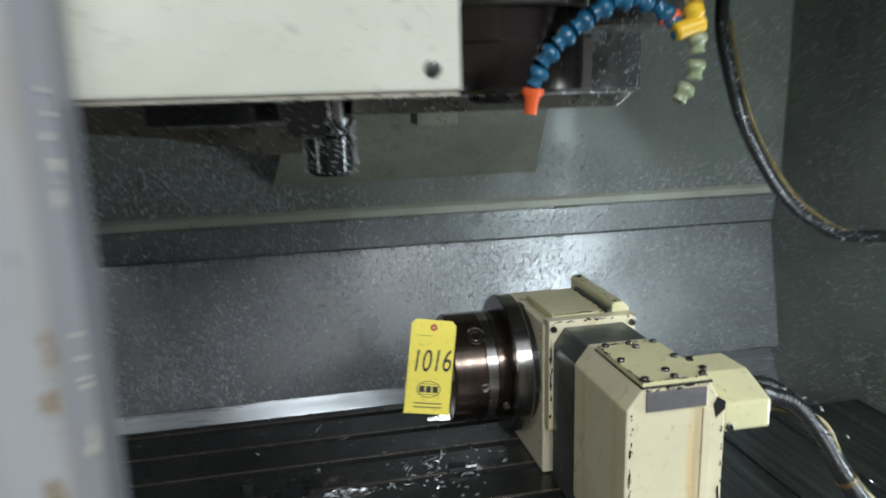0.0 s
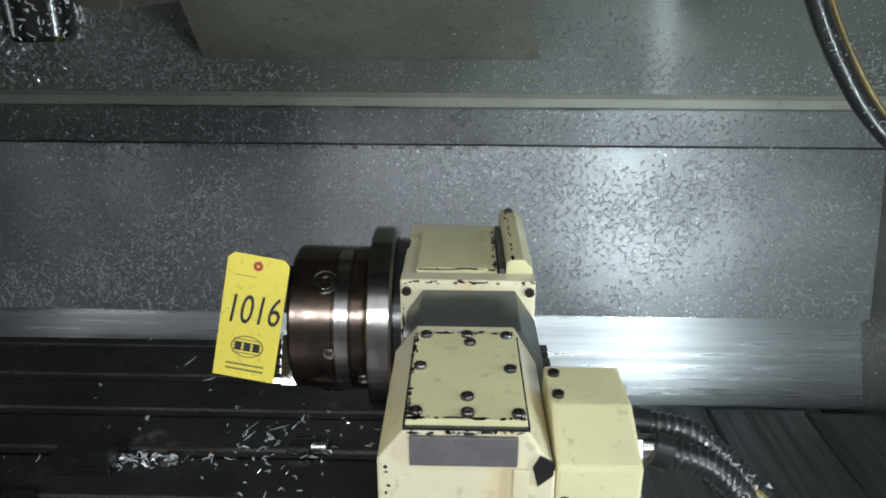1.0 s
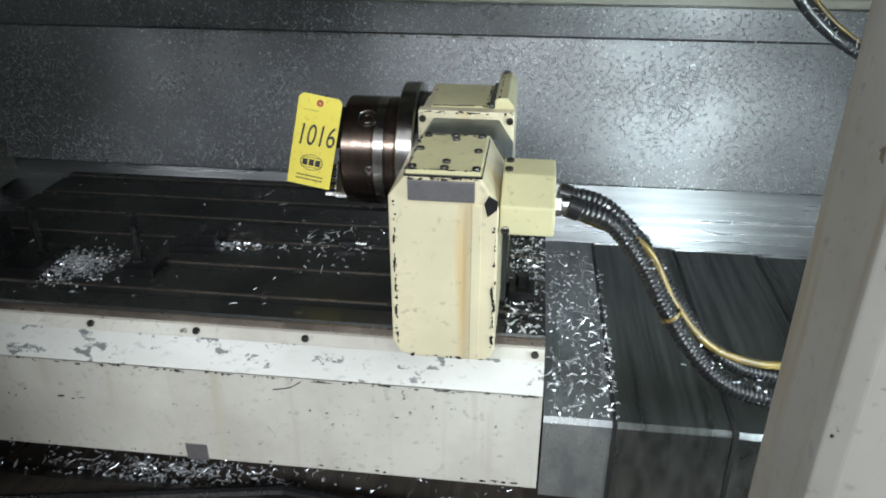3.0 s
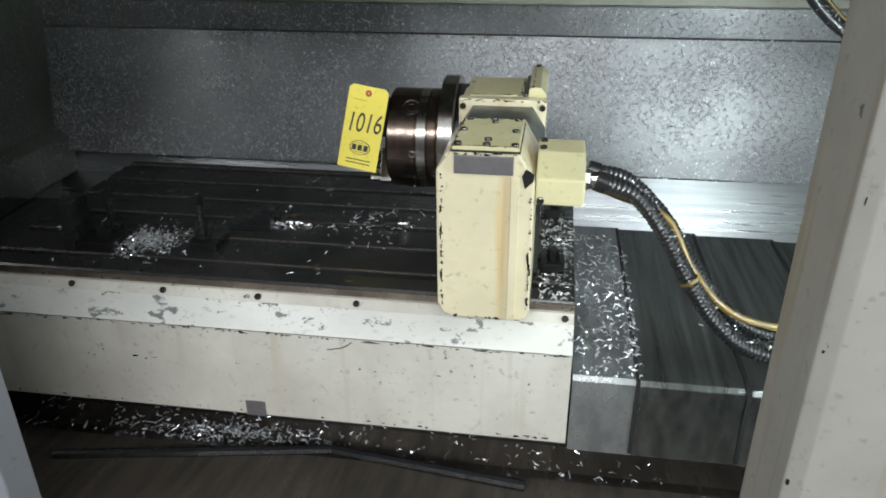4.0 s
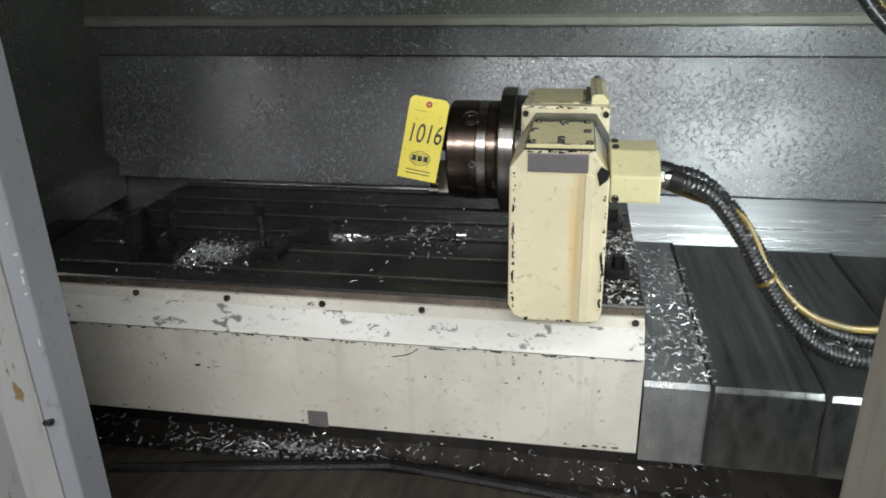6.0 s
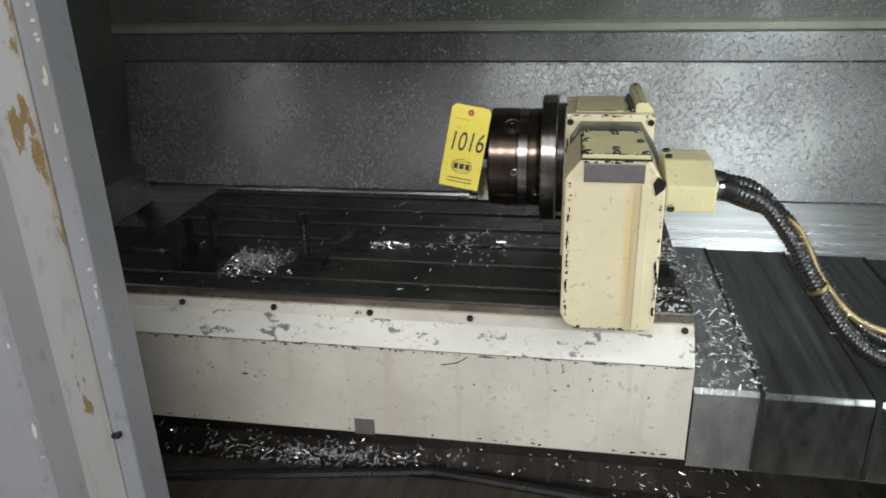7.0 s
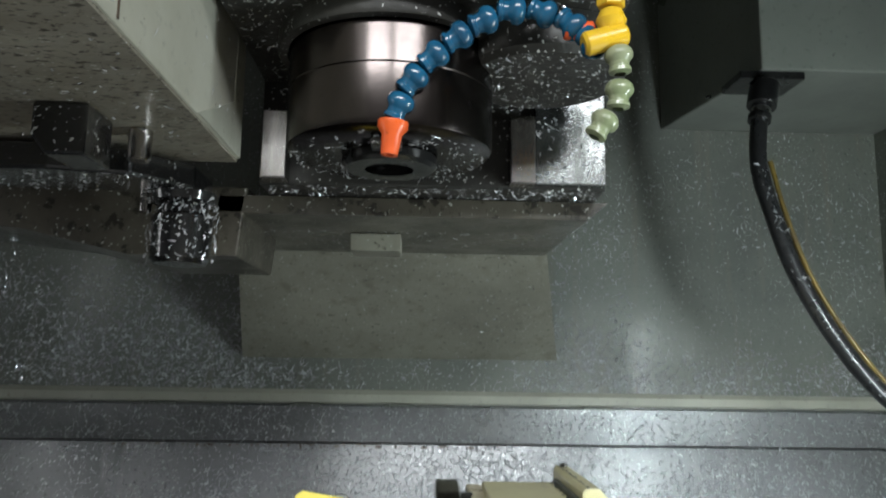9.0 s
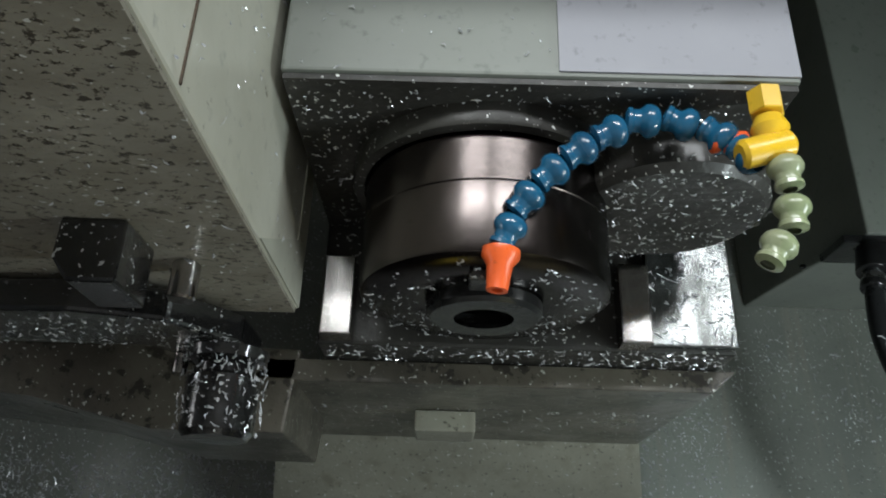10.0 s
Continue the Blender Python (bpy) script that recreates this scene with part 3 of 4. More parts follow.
# chuck
CY, CZ = 0.372, 0.181
cm = Matrix.Translation((0, CY, CZ)) @ Matrix.Rotation(radians(-90), 4, "Y")
rpart("face_disc", lathe([(0, 0.236), (0.118, 0.236), (0.120, 0.238), (0.120, 0.256), (0, 0.256)], cm, 56), M_DARKSTEEL, smooth=True)
rpart("flange", lathe([(0, 0.2565), (0.134, 0.2565), (0.1375, 0.260), (0.1375, 0.288), (0.135, 0.2905), (0, 0.2905)], cm, 64), M_BRIGHT, "bright turned steel back flange", smooth=True)
chuck = rpart("chuck", lathe([(0, 0.291), (0.106, 0.291), (0.1075, 0.293), (0.1075, 0.314), (0.1065, 0.315), (0.1065, 0.3165), (0.1075, 0.3175), (0.1075, 0.338), (0.1062, 0.339), (0.1062, 0.341), (0.1075, 0.342), (0.1075, 0.398), (0.104, 0.402), (0.030, 0.402), (0.028, 0.385), (0, 0.385)], cm, 64), M_CHUCK, "brown oiled chuck body", smooth=True)
rpart("chuck_ring", lathe([(0.1072, 0.3185), (0.1082, 0.3190), (0.1082, 0.3370), (0.1072, 0.3375)], cm, 64), M_BRIGHT, "bright worn ring", smooth=True, parent=chuck)
for k, ang in enumerate((150, 270, 30)):
    rr = Matrix.Translation((0, CY, CZ)) @ Matrix.Rotation(radians(ang), 4, "X") @ Matrix.Translation((0, -CY, -CZ))
    jaw = box(-0.4275, -0.4022, CY - 0.016, CY + 0.016, CZ + 0.030, CZ + 0.104, 0.002)
    for s in range(5):
        box(-0.448, -0.4277, CY - 0.014, CY + 0.014, CZ + 0.036 + 0.014 * s, CZ + 0.045 + 0.014 * s, 0.001, jaw)
    jaw.transform(rr)
    rpart("jaw", jaw, M_BRIGHT if k != 1 else M_DARKSTEEL, "stepped hardened chuck jaw", parent=chuck)
for x, ang, r in ((-0.352, 38, 0.018), (-0.345, 92, 0.009), (-0.30, 118, 0.008), (-0.352, 158, 0.018)):
    way = Vector((0, -math.sin(radians(ang)), math.cos(radians(ang))))
    at = Vector((x, CY, CZ)) + way * 0.1045
    b = lathe([(0, 0.001), (r * 0.42, 0.001), (r * 0.45, 0.0042), (r * 0.62, 0.0046), (r * 0.66, 0.0028), (r * 0.9, 0.003), (r, 0.0048), (r * 1.08, 0.003)], aim(at, way), 22)
    rpart("pinion_socket", b, M_BRIGHT, smooth=True, parent=chuck)
# junction box at the side, with fitting
jbox = rpart("junction_box", prism([(-0.088, 0.222), (0.045, 0.222), (0.045, 0.291), (-0.025, 0.291), (-0.088, 0.266)], -0.0795, -0.003, "x", 0.004), M_CREAM_TOP, "glossy cream junction box")
for at_, way_ in (((-0.071, -0.0882, 0.230), (0, -1, 0)), ((-0.071, 0.027, 0.2912), (0, 0, 1)), ((-0.071, -0.012, 0.2912), (0, 0, 1))):
    b = lathe([(0, 0), (0.006, 0), (0.006, 0.004), (0.0045, 0.005), (0.0028, 0.005), (0.0026, 0.002), (0, 0.002)], aim(at_, way_), 12)
    rpart("box_screw", b, M_BOLT, smooth=True, parent=jbox)
fit_bm = cyl((-0.0028, -0.030, 0.247), (1, 0, 0), 0.0165, 0.010, seg=6)
cyl((0.007, -0.030, 0.247), (1, 0, 0), 0.0135, 0.018, seg=20, bm=fit_bm)
rpart("hose_fitting", fit_bm, M_SILVER, "silver hose fitting", smooth=True, parent=jbox)

for i, (a, b, nrm, n) in enumerate((((-0.2285, -0.0922, 0.03), (-0.2285, -0.0922, 0.27), (0, -1, 0), 46), ((-0.0845, -0.0922, 0.03), (-0.0845, -0.0922, 0.25), (0, -1, 0), 34),
                                    ((-0.2325, -0.088, 0.03), (-0.2325, -0.088, 0.27), (-1, 0, 0), 46), ((-0.2325, -0.08, 0.29 - 0.02), (-0.2325, 0.09, 0.27), (-1, 0, 0), 20),
                                    ((-0.206, -0.0922, 0.3045), (-0.109, -0.0922, 0.3045), (0, -1, 0), 30), ((-0.215, -0.0922, 0.0125), (-0.095, -0.0922, 0.0125), (0, -1, 0), 18),
                                    ((-0.210, -0.087, 0.3146), (-0.210, 0.068, 0.3146), (0, 0, 1), 26), ((-0.208, 0.069, 0.3146), (-0.108, 0.069, 0.3146), (0, 0, 1), 22),
                                    ((-0.208, -0.087, 0.3146), (-0.108, -0.087, 0.3146), (0, 0, 1), 26), ((-0.122, 0.25, 0.3141), (-0.122, 0.39, 0.3141), (0, 0, 1), 26),
                                    ((-0.22, 0.242, 0.3141), (-0.12, 0.242, 0.3141), (0, 0, 1), 20), ((-0.10, 0.24, 0.3311), (-0.10, 0.43, 0.3311), (0, 0, 1), 22),
                                    ((-0.235, 0.2113, 0.31), (-0.075, 0.2113, 0.31), (0, -1, 0), 24), ((-0.236, 0.2113, 0.12), (-0.236, 0.2113, 0.31), (0, -1, 0), 24), ((-0.242, 0.25, 0.02), (-0.242, 0.25, 0.29), (-1, 0, 0), 24))):
    worn_edge("worn_edge", a, b, nrm, n, 0.0035, 40 + i, M_DARKSTEEL, rot, rshift)
worn_edge("worn_edge", (-TW, -0.0672, -0.0735), (0, -0.0672, -0.0735), (0, -1, 0), 120, 0.004, 60, M_BAREGREY, table, shift)
worn_edge("worn_edge", (-TW, -0.0673, -0.258), (0, -0.0673, -0.258), (0, -1, 0), 30, 0.004, 61, M_DARKSTEEL, table, shift)
worn_edge("stain", (-TW + 0.1, -0.0673, -0.16), (-0.1, -0.0673, -0.13), (0, -1, 0), 14, 0.0035, 62, M_DARKSTEEL, table, shift)
worn_edge("worn_edge", (-0.556, -0.1725, 0.0), (-0.556, -0.1725, 1.2), (0.7, -0.7, 0), 36, 0.005, 63, M_SKIRT, dl)
worn_edge("worn_edge", (-0.637, -0.2405, 0.0), (-0.637, -0.2405, 1.2), (0.5, -0.8, 0), 36, 0.005, 64, M_SKIRT, dl)
worn_edge("worn_edge", (0.4885, -0.2245, -0.2), (0.4885, -0.2245, 0.9), (-0.7, -0.7, 0), 9, 0.004, 65, M_DARKSTEEL, dr)

# hoses from the indexer to the machine's right side
hose_group = "indexer supply hoses"
h1 = [tb(0.018, -0.030, 0.247), tb(0.079, -0.030, 0.224), tb(0.130, -0.034, 0.166), tb(0.176, -0.044, 0.091), tb(0.232, -0.054, 0.014), tb(0.294, -0.058, -0.034), tb(0.385, -0.058, -0.050), tb(0.50, -0.05, -0.062), tb(0.779, -0.02, -0.10)]
h2 = [tb(0.006, 0.010, 0.250), tb(0.070, 0.008, 0.236), tb(0.132, -0.002, 0.180), tb(0.184, -0.014, 0.104), tb(0.240, -0.022, 0.032), tb(0.305, -0.026, -0.014), tb(0.395, -0.024, -0.030), tb(0.51, -0.01, -0.044), tb(0.779, 0.02, -0.08)]
for pts, r_, lab in ((h1, 0.0150, "black corrugated hose sagging from the indexer onto the covers"), (h2, 0.0136, "black corrugated hose with caught chips beside the other hose")):
    hose = thing("corrugated_hose", pts[0], lab, "hose", hose_group)
    back_ = Matrix.Translation(-Vector(pts[0]))
    b = corrugated(pts, r_)
    b.transform(back_)
    part("tube", b, M_HOSE, hose, smooth=True)
    way = Vector(pts[1]) - Vector(pts[0])
    b = cyl(Vector(pts[0]) - way.normalized() * 0.004, way, r_ + 0.0025, 0.022, 0.002)
    b.transform(back_)
    part("cuff", b, M_DARKSTEEL, hose, "black end cuff", True)
h3 = [tb(-0.004, 0.020, 0.226), tb(0.055, -0.004, 0.212), tb(0.134, -0.030, 0.186), tb(0.186, -0.034, 0.098), tb(0.250, -0.036, 0.028), tb(0.325, -0.034, 0.000), tb(0.396, -0.030, 0.000), tb(0.52, -0.006, -0.010), tb(0.779, 0.05, -0.03)]
tagged(link("yellow_hose", tube(smooth_path(h3, 10), 0.0062), M_YHOSE, smooth=True), "oily yellow tube running along the black hoses", "hose", hose_group)
tp = smooth_path(h1, 20)
tie = tagged(link("hose_tie", lathe([(0.0152, -0.003), (0.0174, -0.003), (0.0174, 0.003), (0.0152, 0.003), (0.0152, -0.003)], aim(tp[62], tp[64] - tp[61]), 24), M_YHOSE), "dirty yellowed tie wrapped round the black hose", "hose tie")

# ---- lot tag ----
tag = thing("lot_tag", tb(-0.436, 0.285, 0.297), "yellow card lot tag with black handwritten number, hung on the chuck", "tag")
tilt = Matrix.Rotation(radians(-13), 4, "X") @ Matrix.Rotation(radians(9.5), 4, "Y")


def tagpart(name, bm, material, label="", smooth=False, parent=None):
    bm.transform(tilt)
    return part(name, bm, material, parent or tag, label, smooth)


W2, H = 0.042, 0.172
card = tagpart("card", prism([(-W2, 0.006), (-W2 + 0.008, 0.014), (W2 - 0.008, 0.014), (W2, 0.006), (W2, 0.014 - H), (-W2, 0.014 - H)], -0.0004, 0.0004, "y"), M_TAG)
tagpart("eyelet", lathe([(0.0022, 0), (0.0066, 0), (0.0066, 0.0006), (0.0022, 0.0006), (0.0022, 0)], aim((0, -0.0005, 0), (0, -1, 0)), 18), M_RED, "red eyelet", parent=card)
tagpart("wire", tube(smooth_path([(0, -0.002, 0), (0.004, 0.004, 0.012), (0.018, 0.030, 0.020), (0.030, 0.050, 0.010)], 8), 0.0007, 6), M_SILVER)
fc = bpy.data.curves.new("lot_number", "FONT")
fc.body, fc.size, fc.shear, fc.offset, fc.extrude, fc.align_x = "1016", 0.066, 0.20, 0.0001, 0.0001, "CENTER"
tmp = new("lot_number", fc)
bpy.context.view_layer.update()
me = bpy.data.meshes.new_from_object(tmp.evaluated_get(bpy.context.evaluated_depsgraph_get()))
bpy.data.objects.remove(tmp)
bm = bmesh.new()
bm.from_mesh(me)
bm.transform(pose(0.001, -0.0008, -0.080, 90, -3, 0) @ Matrix.Diagonal((0.57, 0.86, 1, 1)))
tagpart("number", bm, M_INK, "black handwritten 1016", parent=card)
oval = lathe([(0.0205, 0), (0.0225, 0), (0.0225, 0.0003), (0.0205, 0.0003), (0.0205, 0)], aim((0, -0.0005, -0.113), (0, -1, 0)) @ Matrix.Diagonal((1, 0.68, 1, 1)), 30)
for k in range(-2, 3):
    box(-0.019, 0.019, -0.0009, -0.0006, -0.113 + 0.0048 * k - 0.0006, -0.113 + 0.0048 * k + 0.0006, 0, oval)
tagpart("printed_oval", oval, M_PRINT, parent=card)
bars = bmesh.new()
for k in range(3):
    box(-0.017 + 0.0125 * k, -0.008 + 0.0125 * k, -0.0013, -0.001, -0.119, -0.107, 0, bars)
tagpart("printed_bars", bars, M_INK, parent=card)
for k in range(2):
    tagpart("printed_line", box(-0.026, 0.026, -0.0009, -0.0006, -0.140 - 0.007 * k, -0.1375 - 0.007 * k), M_PRINT, parent=card)
tagpart("printed_line", box(-0.030, 0.0, -0.0009, -0.0006, -0.016, -0.0152), M_PRINT, parent=card)

# ---- clamps and blocks lying on the table ----
blk = thing("angle_block", tb(-1.02, 0.12, 0), "black oily steel angle block standing on the table", "steel block")
part("upright", prism([(-0.052, 0.0005), (0.034, 0.0005), (0.022, 0.100), (-0.040, 0.104)], -0.026, -0.004, "x", 0.002), M_DARKSTEEL, blk)
part("foot", box(-0.004, 0.075, -0.045, 0.030, 0.0005, 0.020, 0.002), M_DARKSTEEL, blk)
for x, y, h_, tip in ((-0.992, 0.170, 0.106, 4), (-0.777, 0.149, 0.114, -3)):
    st = thing("clamp_stud", tb(x, y, 0), "black threaded clamp stud with nut and strap in a table slot", "clamp", "table clamps")
    part("rod", lathe([(0, 0.0), (0.0075, 0.0), *[(0.0075 - 0.0008 * (k % 2), 0.004 + 0.003 * k) for k in range(int(h_ / 0.003) - 3)], (0.007, h_), (0, h_)], pose(0, 0, 0.0, tip, 0, 0), 12), M_DARKSTEEL, st)
    part("nut", cyl((0, -0.001, h_ - 0.022), (0, 0, 1), 0.0135, 0.020, seg=6), M_DARKSTEEL, st)
    part("strap", box(-0.018, 0.045, -0.038, 0.022, 0.0005, 0.016, 0.002), M_DARKSTEEL, st)
    part("washer", cyl((0, 0, 0.016), (0, 0, 1), 0.017, 0.004), M_DARKSTEEL, st)
sb = thing("step_block", tb(-0.70, 0.25, 0), "black stepped setup block lying on the table", "steel block")
part("base", box(-0.055, 0.045, -0.03, 0.03, 0.0005, 0.014, 0.002), M_DARKSTEEL, sb)
part("step", prism([(-0.03, 0.0142), (0.045, 0.0142), (0.045, 0.040), (0.02, 0.040), (0.02, 0.028), (-0.005, 0.028)], -0.028, 0.028, "y", 0.0015), M_DARKSTEEL, sb)
jk = thing("small_jack", tb(-0.395, 0.285, 0), "small bright fitting lying under the chuck", "fitting")
part("body", box(-0.022, 0.012, -0.012, 0.012, 0.0005, 0.016, 0.002), M_DARKSTEEL, jk)
part("stem", cyl((0.012, 0, 0.009), (1, 0, 0), 0.007, 0.024), M_SILVER, jk)

# ---- spindle head ----
HEAD_AT = Vector((0.110, -0.085, -0.015))   # where the head and its neighbours stand


def moved(spots):
    for at_, way_ in spots:
        yield tuple(Vector(at_) + HEAD_AT), way_


head = thing("spindle_head", (-0.16, 0.62, 0.70), "grey machine spindle head with dark chip-crusted underside", "spindle head")
hs = Matrix.Translation(-Vector(head.location))
head.location += HEAD_AT


def hpart(name, bm, material, label="", smooth=False, parent=None):
    bm.transform(hs)
    return part(name, bm, material, parent or head, label, smooth)


hcover = hpart("cover", box(-0.372, 0.052, 0.316, 0.60, 0.874, 1.75, 0.003), M_HEAD, "pale grey painted sheet cover")
hpart("decal", box(-0.144, 0.0515, 0.3142, 0.3158, 0.878, 1.10), M_DECAL, "plain grey-lilac sheet panel", parent=hcover)
hpart("underside", box(-0.370, 0.050, 0.320, 0.60, 0.868, 0.8735), M_HEADDARK, "dark underside crusted with chips")
hpart("rear_body", box(-0.372, 0.086, 0.602, 0.94, 0.728, 1.75, 0.004), M_HEADDARK)
# Rear body's front, lit at the right: the light is put in as brighter metal.
hpart("lit_face_part", box(-0.010, 0.084, 0.590, 0.6012, 0.733, 0.90, 0.002), M_COVER, "bright splashed metal standing for the lit right part of the body front")
hpart("guide_block", box(-0.045, -0.012, 0.572, 0.6015, 0.730, 0.82, 0.002), M_BRIGHT, "bright ground guide block")
hpart("guide_block", box(-0.366, -0.332, 0.572, 0.6015, 0.730, 0.82, 0.002), M_BRIGHT, "bright ground guide block")
sm = Matrix.Translation((-0.196, 0.475, 0))
hpart("collar", lathe([(0.120, 0.846), (0.129, 0.847), (0.131, 0.850), (0.131, 0.868), (0.120, 0.868)], sm, 64), M_HEADDARK, smooth=True)
hpart("spindle_nose", lathe([(0, 0.765), (0.036, 0.765), (0.040, 0.738), (0.060, 0.732), (0.108, 0.732), (0.1155, 0.737), (0.117, 0.743), (0.117, 0.800), (0.1162, 0.801), (0.117, 0.802), (0.117, 0.846), (0.119, 0.868)], sm, 72), M_SPINDLE, "ground steel spindle cartridge with oily sheen", smooth=True)
hpart("spindle_bore", lathe([(0.028, 0.718), (0.050, 0.718), (0.054, 0.722), (0.054, 0.7315), (0.028, 0.7315)], sm, 40), M_DARKSTEEL, smooth=True)
hpart("drive_key", box(-0.212, -0.180, 0.385, 0.412, 0.722, 0.7315, 0.002), M_BOLT)
hpart("side_casting", lathe([(0, 0.822), (0.088, 0.822), (0.095, 0.829), (0.097, 0.8675), (0, 0.8675)], Matrix.Translation((-0.022, 0.462, 0)), 40), M_HEADDARK, smooth=True)
hpart("rear_plate", prism([(-0.45, 0.700), (0.075, 0.700), (0.105, 0.726), (-0.45, 0.726)], 0.66, 1.02, "y", 0.002), M_GRIME)
hpart("notch_block", box(-0.27, -0.19, 0.80, 0.88, 0.672, 0.6995, 0.003), M_SHADE)
apr = tagged(link("slideway_apron", sheet([(-0.39, 0.940, 0.695), (0.190, 0.940, 0.695), (0.268, 1.263, 0.490), (-0.446, 1.263, 0.487)], 0.006, (0, 0.6, 0.8)), M_SHADE),
             "olive-grey sheet apron sloping from the head to the wall", "sheet apron", kind="structure")

# coolant lines on the head
def segments(name, pts, r, material, group_label, cat):
    """Ball-and-socket coolant line: a string of flared beads."""
    path = smooth_path(pts, 20)
    run = [0.0]
    for a, b in zip(path, path[1:]):
        run.append(run[-1] + (b - a).length)
    n = max(2, int(run[-1] / (r * 1.95)))
    top = thing(name, tuple(path[0] + HEAD_AT), group_label, cat)
    for k in range(n):
        d = run[-1] * k / n
        i = max(j for j in range(len(run)) if run[j] <= d + 1e-9)
        i = min(i, len(path) - 2)
        at, way = path[i] + (path[i + 1] - path[i]).normalized() * (d - run[i]), (path[i + 1] - path[i]).normalized()
        b = lathe([(r * 0.45, 0), (r * 0.72, r * 0.08), (r * 0.93, r * 0.32), (r * 1.0, r * 0.62), (r * 0.96, r * 0.85), (r * 0.74, r * 1.1), (r * 0.68, r * 1.2), (r * 0.68, r * 1.5), (r * 0.78, r * 1.62), (r * 0.78, r * 1.85), (r * 0.4, r * 2.0)], aim(at, way), 18)
        b.transform(Matrix.Translation(-path[0]))
        part("segment", b, material, top, smooth=True)
    return top


blue = segments("coolant_line", [(0.010, 0.322, 0.800), (0.000, 0.330, 0.818), (-0.018, 0.335, 0.834), (-0.045, 0.338, 0.846), (-0.075, 0.340, 0.847), (-0.105, 0.342, 0.834), (-0.132, 0.345, 0.816), (-0.156, 0.350, 0.795), (-0.174, 0.356, 0.772), (-0.184, 0.360, 0.748), (-0.188, 0.362, 0.738)], 0.0145, M_BLUE,
                "blue segmented plastic coolant line arching to an orange nozzle", "coolant hose")
b = lathe([(0.0075, 0), (0.0155, 0), (0.0155, 0.006), (0.0105, 0.013), (0.0085, 0.034), (0.005, 0.034), (0.004, 0.004)], aim((-0.188, 0.362, 0.738), (-0.10, 0.02, -1)), 22)
b.transform(Matrix.Translation(HEAD_AT - Vector(blue.location)))
part("nozzle", b, M_ORANGE, blue, "orange nozzle", True)
valve = thing("coolant_valve", (0.024, 0.322, 0.868), "yellow plastic coolant valve with red tap under the head", "valve")
vs = Matrix.Translation(-Vector(valve.location))
valve.location += HEAD_AT
for nm, bmv, mt in (("nut", cyl((0.022, 0.322, 0.846), (0, 0, 1), 0.014, 0.022, seg=6), M_YPLASTIC),
                    ("ball", lathe([(0, 0.832 - 0.015), (0.011, 0.832 - 0.010), (0.015, 0.832), (0.011, 0.842), (0, 0.848)], Matrix.Translation((0.022, 0.322, 0)), 20), M_YPLASTIC),
                    ("body", cyl((-0.006, 0.320, 0.806), (0.95, 0, 0.28), 0.012, 0.044, 0.003), M_YPLASTIC),
                    ("tap", cyl((-0.022, 0.334, 0.826), (1, 0, 0.05), 0.009, 0.030, 0.002), M_ORANGE)):
    bmv.transform(vs)
    part(nm, bmv, mt, valve, smooth=True)
segments("coolant_line", [(0.028, 0.322, 0.806), (0.029, 0.322, 0.790), (0.029, 0.322, 0.768), (0.022, 0.322, 0.744), (0.006, 0.322, 0.722), (-0.004, 0.322, 0.712)], 0.0140, M_GPLASTIC, "green-stained segmented coolant line hanging from the valve", "coolant hose")

# ---- tool changer ----
atc = thing("tool_changer", (-0.62, 0.40, 0.66), "cream tool changer cover with black tool gripper underneath", "tool changer")
as_ = Matrix.Translation(-Vector(atc.location))
atc.location += HEAD_AT


def apart(name, bm, material, label="", smooth=False):
    bm.transform(as_)
    return part(name, bm, material, atc, label, smooth)


apart("cover", box(-0.98, -0.381, -0.030, 0.530, 0.741, 1.75, 0.003), M_ATC, "splashed cream sheet cover")
apart("bottom_plate", box(-0.978, -0.383, -0.028, 0.528, 0.737, 0.7405), M_UNDER, "darker-toned underside with grime flecks and wet stains")
apart("seam", box(-0.3812, -0.3798, 0.162, 0.164, 0.745, 1.74), M_RUST, "thin stained seam")
apart("edge_stain", prism([(0.36, 0.742), (0.529, 0.742), (0.529, 1.2), (0.505, 1.2), (0.49, 0.80)], -0.3808, -0.3796, "x"), M_LEDGE, "yellowed stain along the cover edge")
apart("screw", lathe([(0, 0), (0.007, 0), (0.006, 0.003), (0, 0.004)], aim((-0.404, -0.030, 0.758), (0, -1, 0)), 14), M_BOLT, smooth=True)
apart("rear_shroud", prism([(-0.98, 0.70), (-0.70, 0.672), (-0.56, 0.640), (-0.41, 0.640), (-0.40, 0.737), (-0.98, 0.737)], 0.66, 0.90, "y", 0.003), M_GRIME, "grimy shroud behind the gripper")
apart("motor_foot", prism([(-0.520, 0.704), (-0.506, 0.686), (-0.470, 0.686), (-0.470, 0.7365), (-0.520, 0.7365)], 0.32, 0.38, "y", 0.003), M_WET)
for x, y in ((-0.500, 0.415), (-0.452, 0.405)):
    apart("pin", cyl((x, y, 0.737), (0, 0, -1), 0.012, 0.034, 0.002), M_BRIGHT, smooth=True)
apart("arm", prism([(-0.70, 0.44), (-0.56, 0.43), (-0.48, 0.45), (-0.43, 0.52), (-0.43, 0.60), (-0.49, 0.60), (-0.52, 0.53), (-0.70, 0.52)], 0.700, 0.730, "z", 0.004), M_WET, "black wet gripper arm crusted with chips")
apart("gripper", lathe([(0, 0.612), (0.031, 0.614), (0.036, 0.620), (0.037, 0.672), (0.030, 0.676), (0.030, 0.684), (0.040, 0.690), (0.042, 0.701), (0, 0.702)], Matrix.Translation((-0.452, 0.555, 0)), 36), M_WET, "black wet tool holder", True)
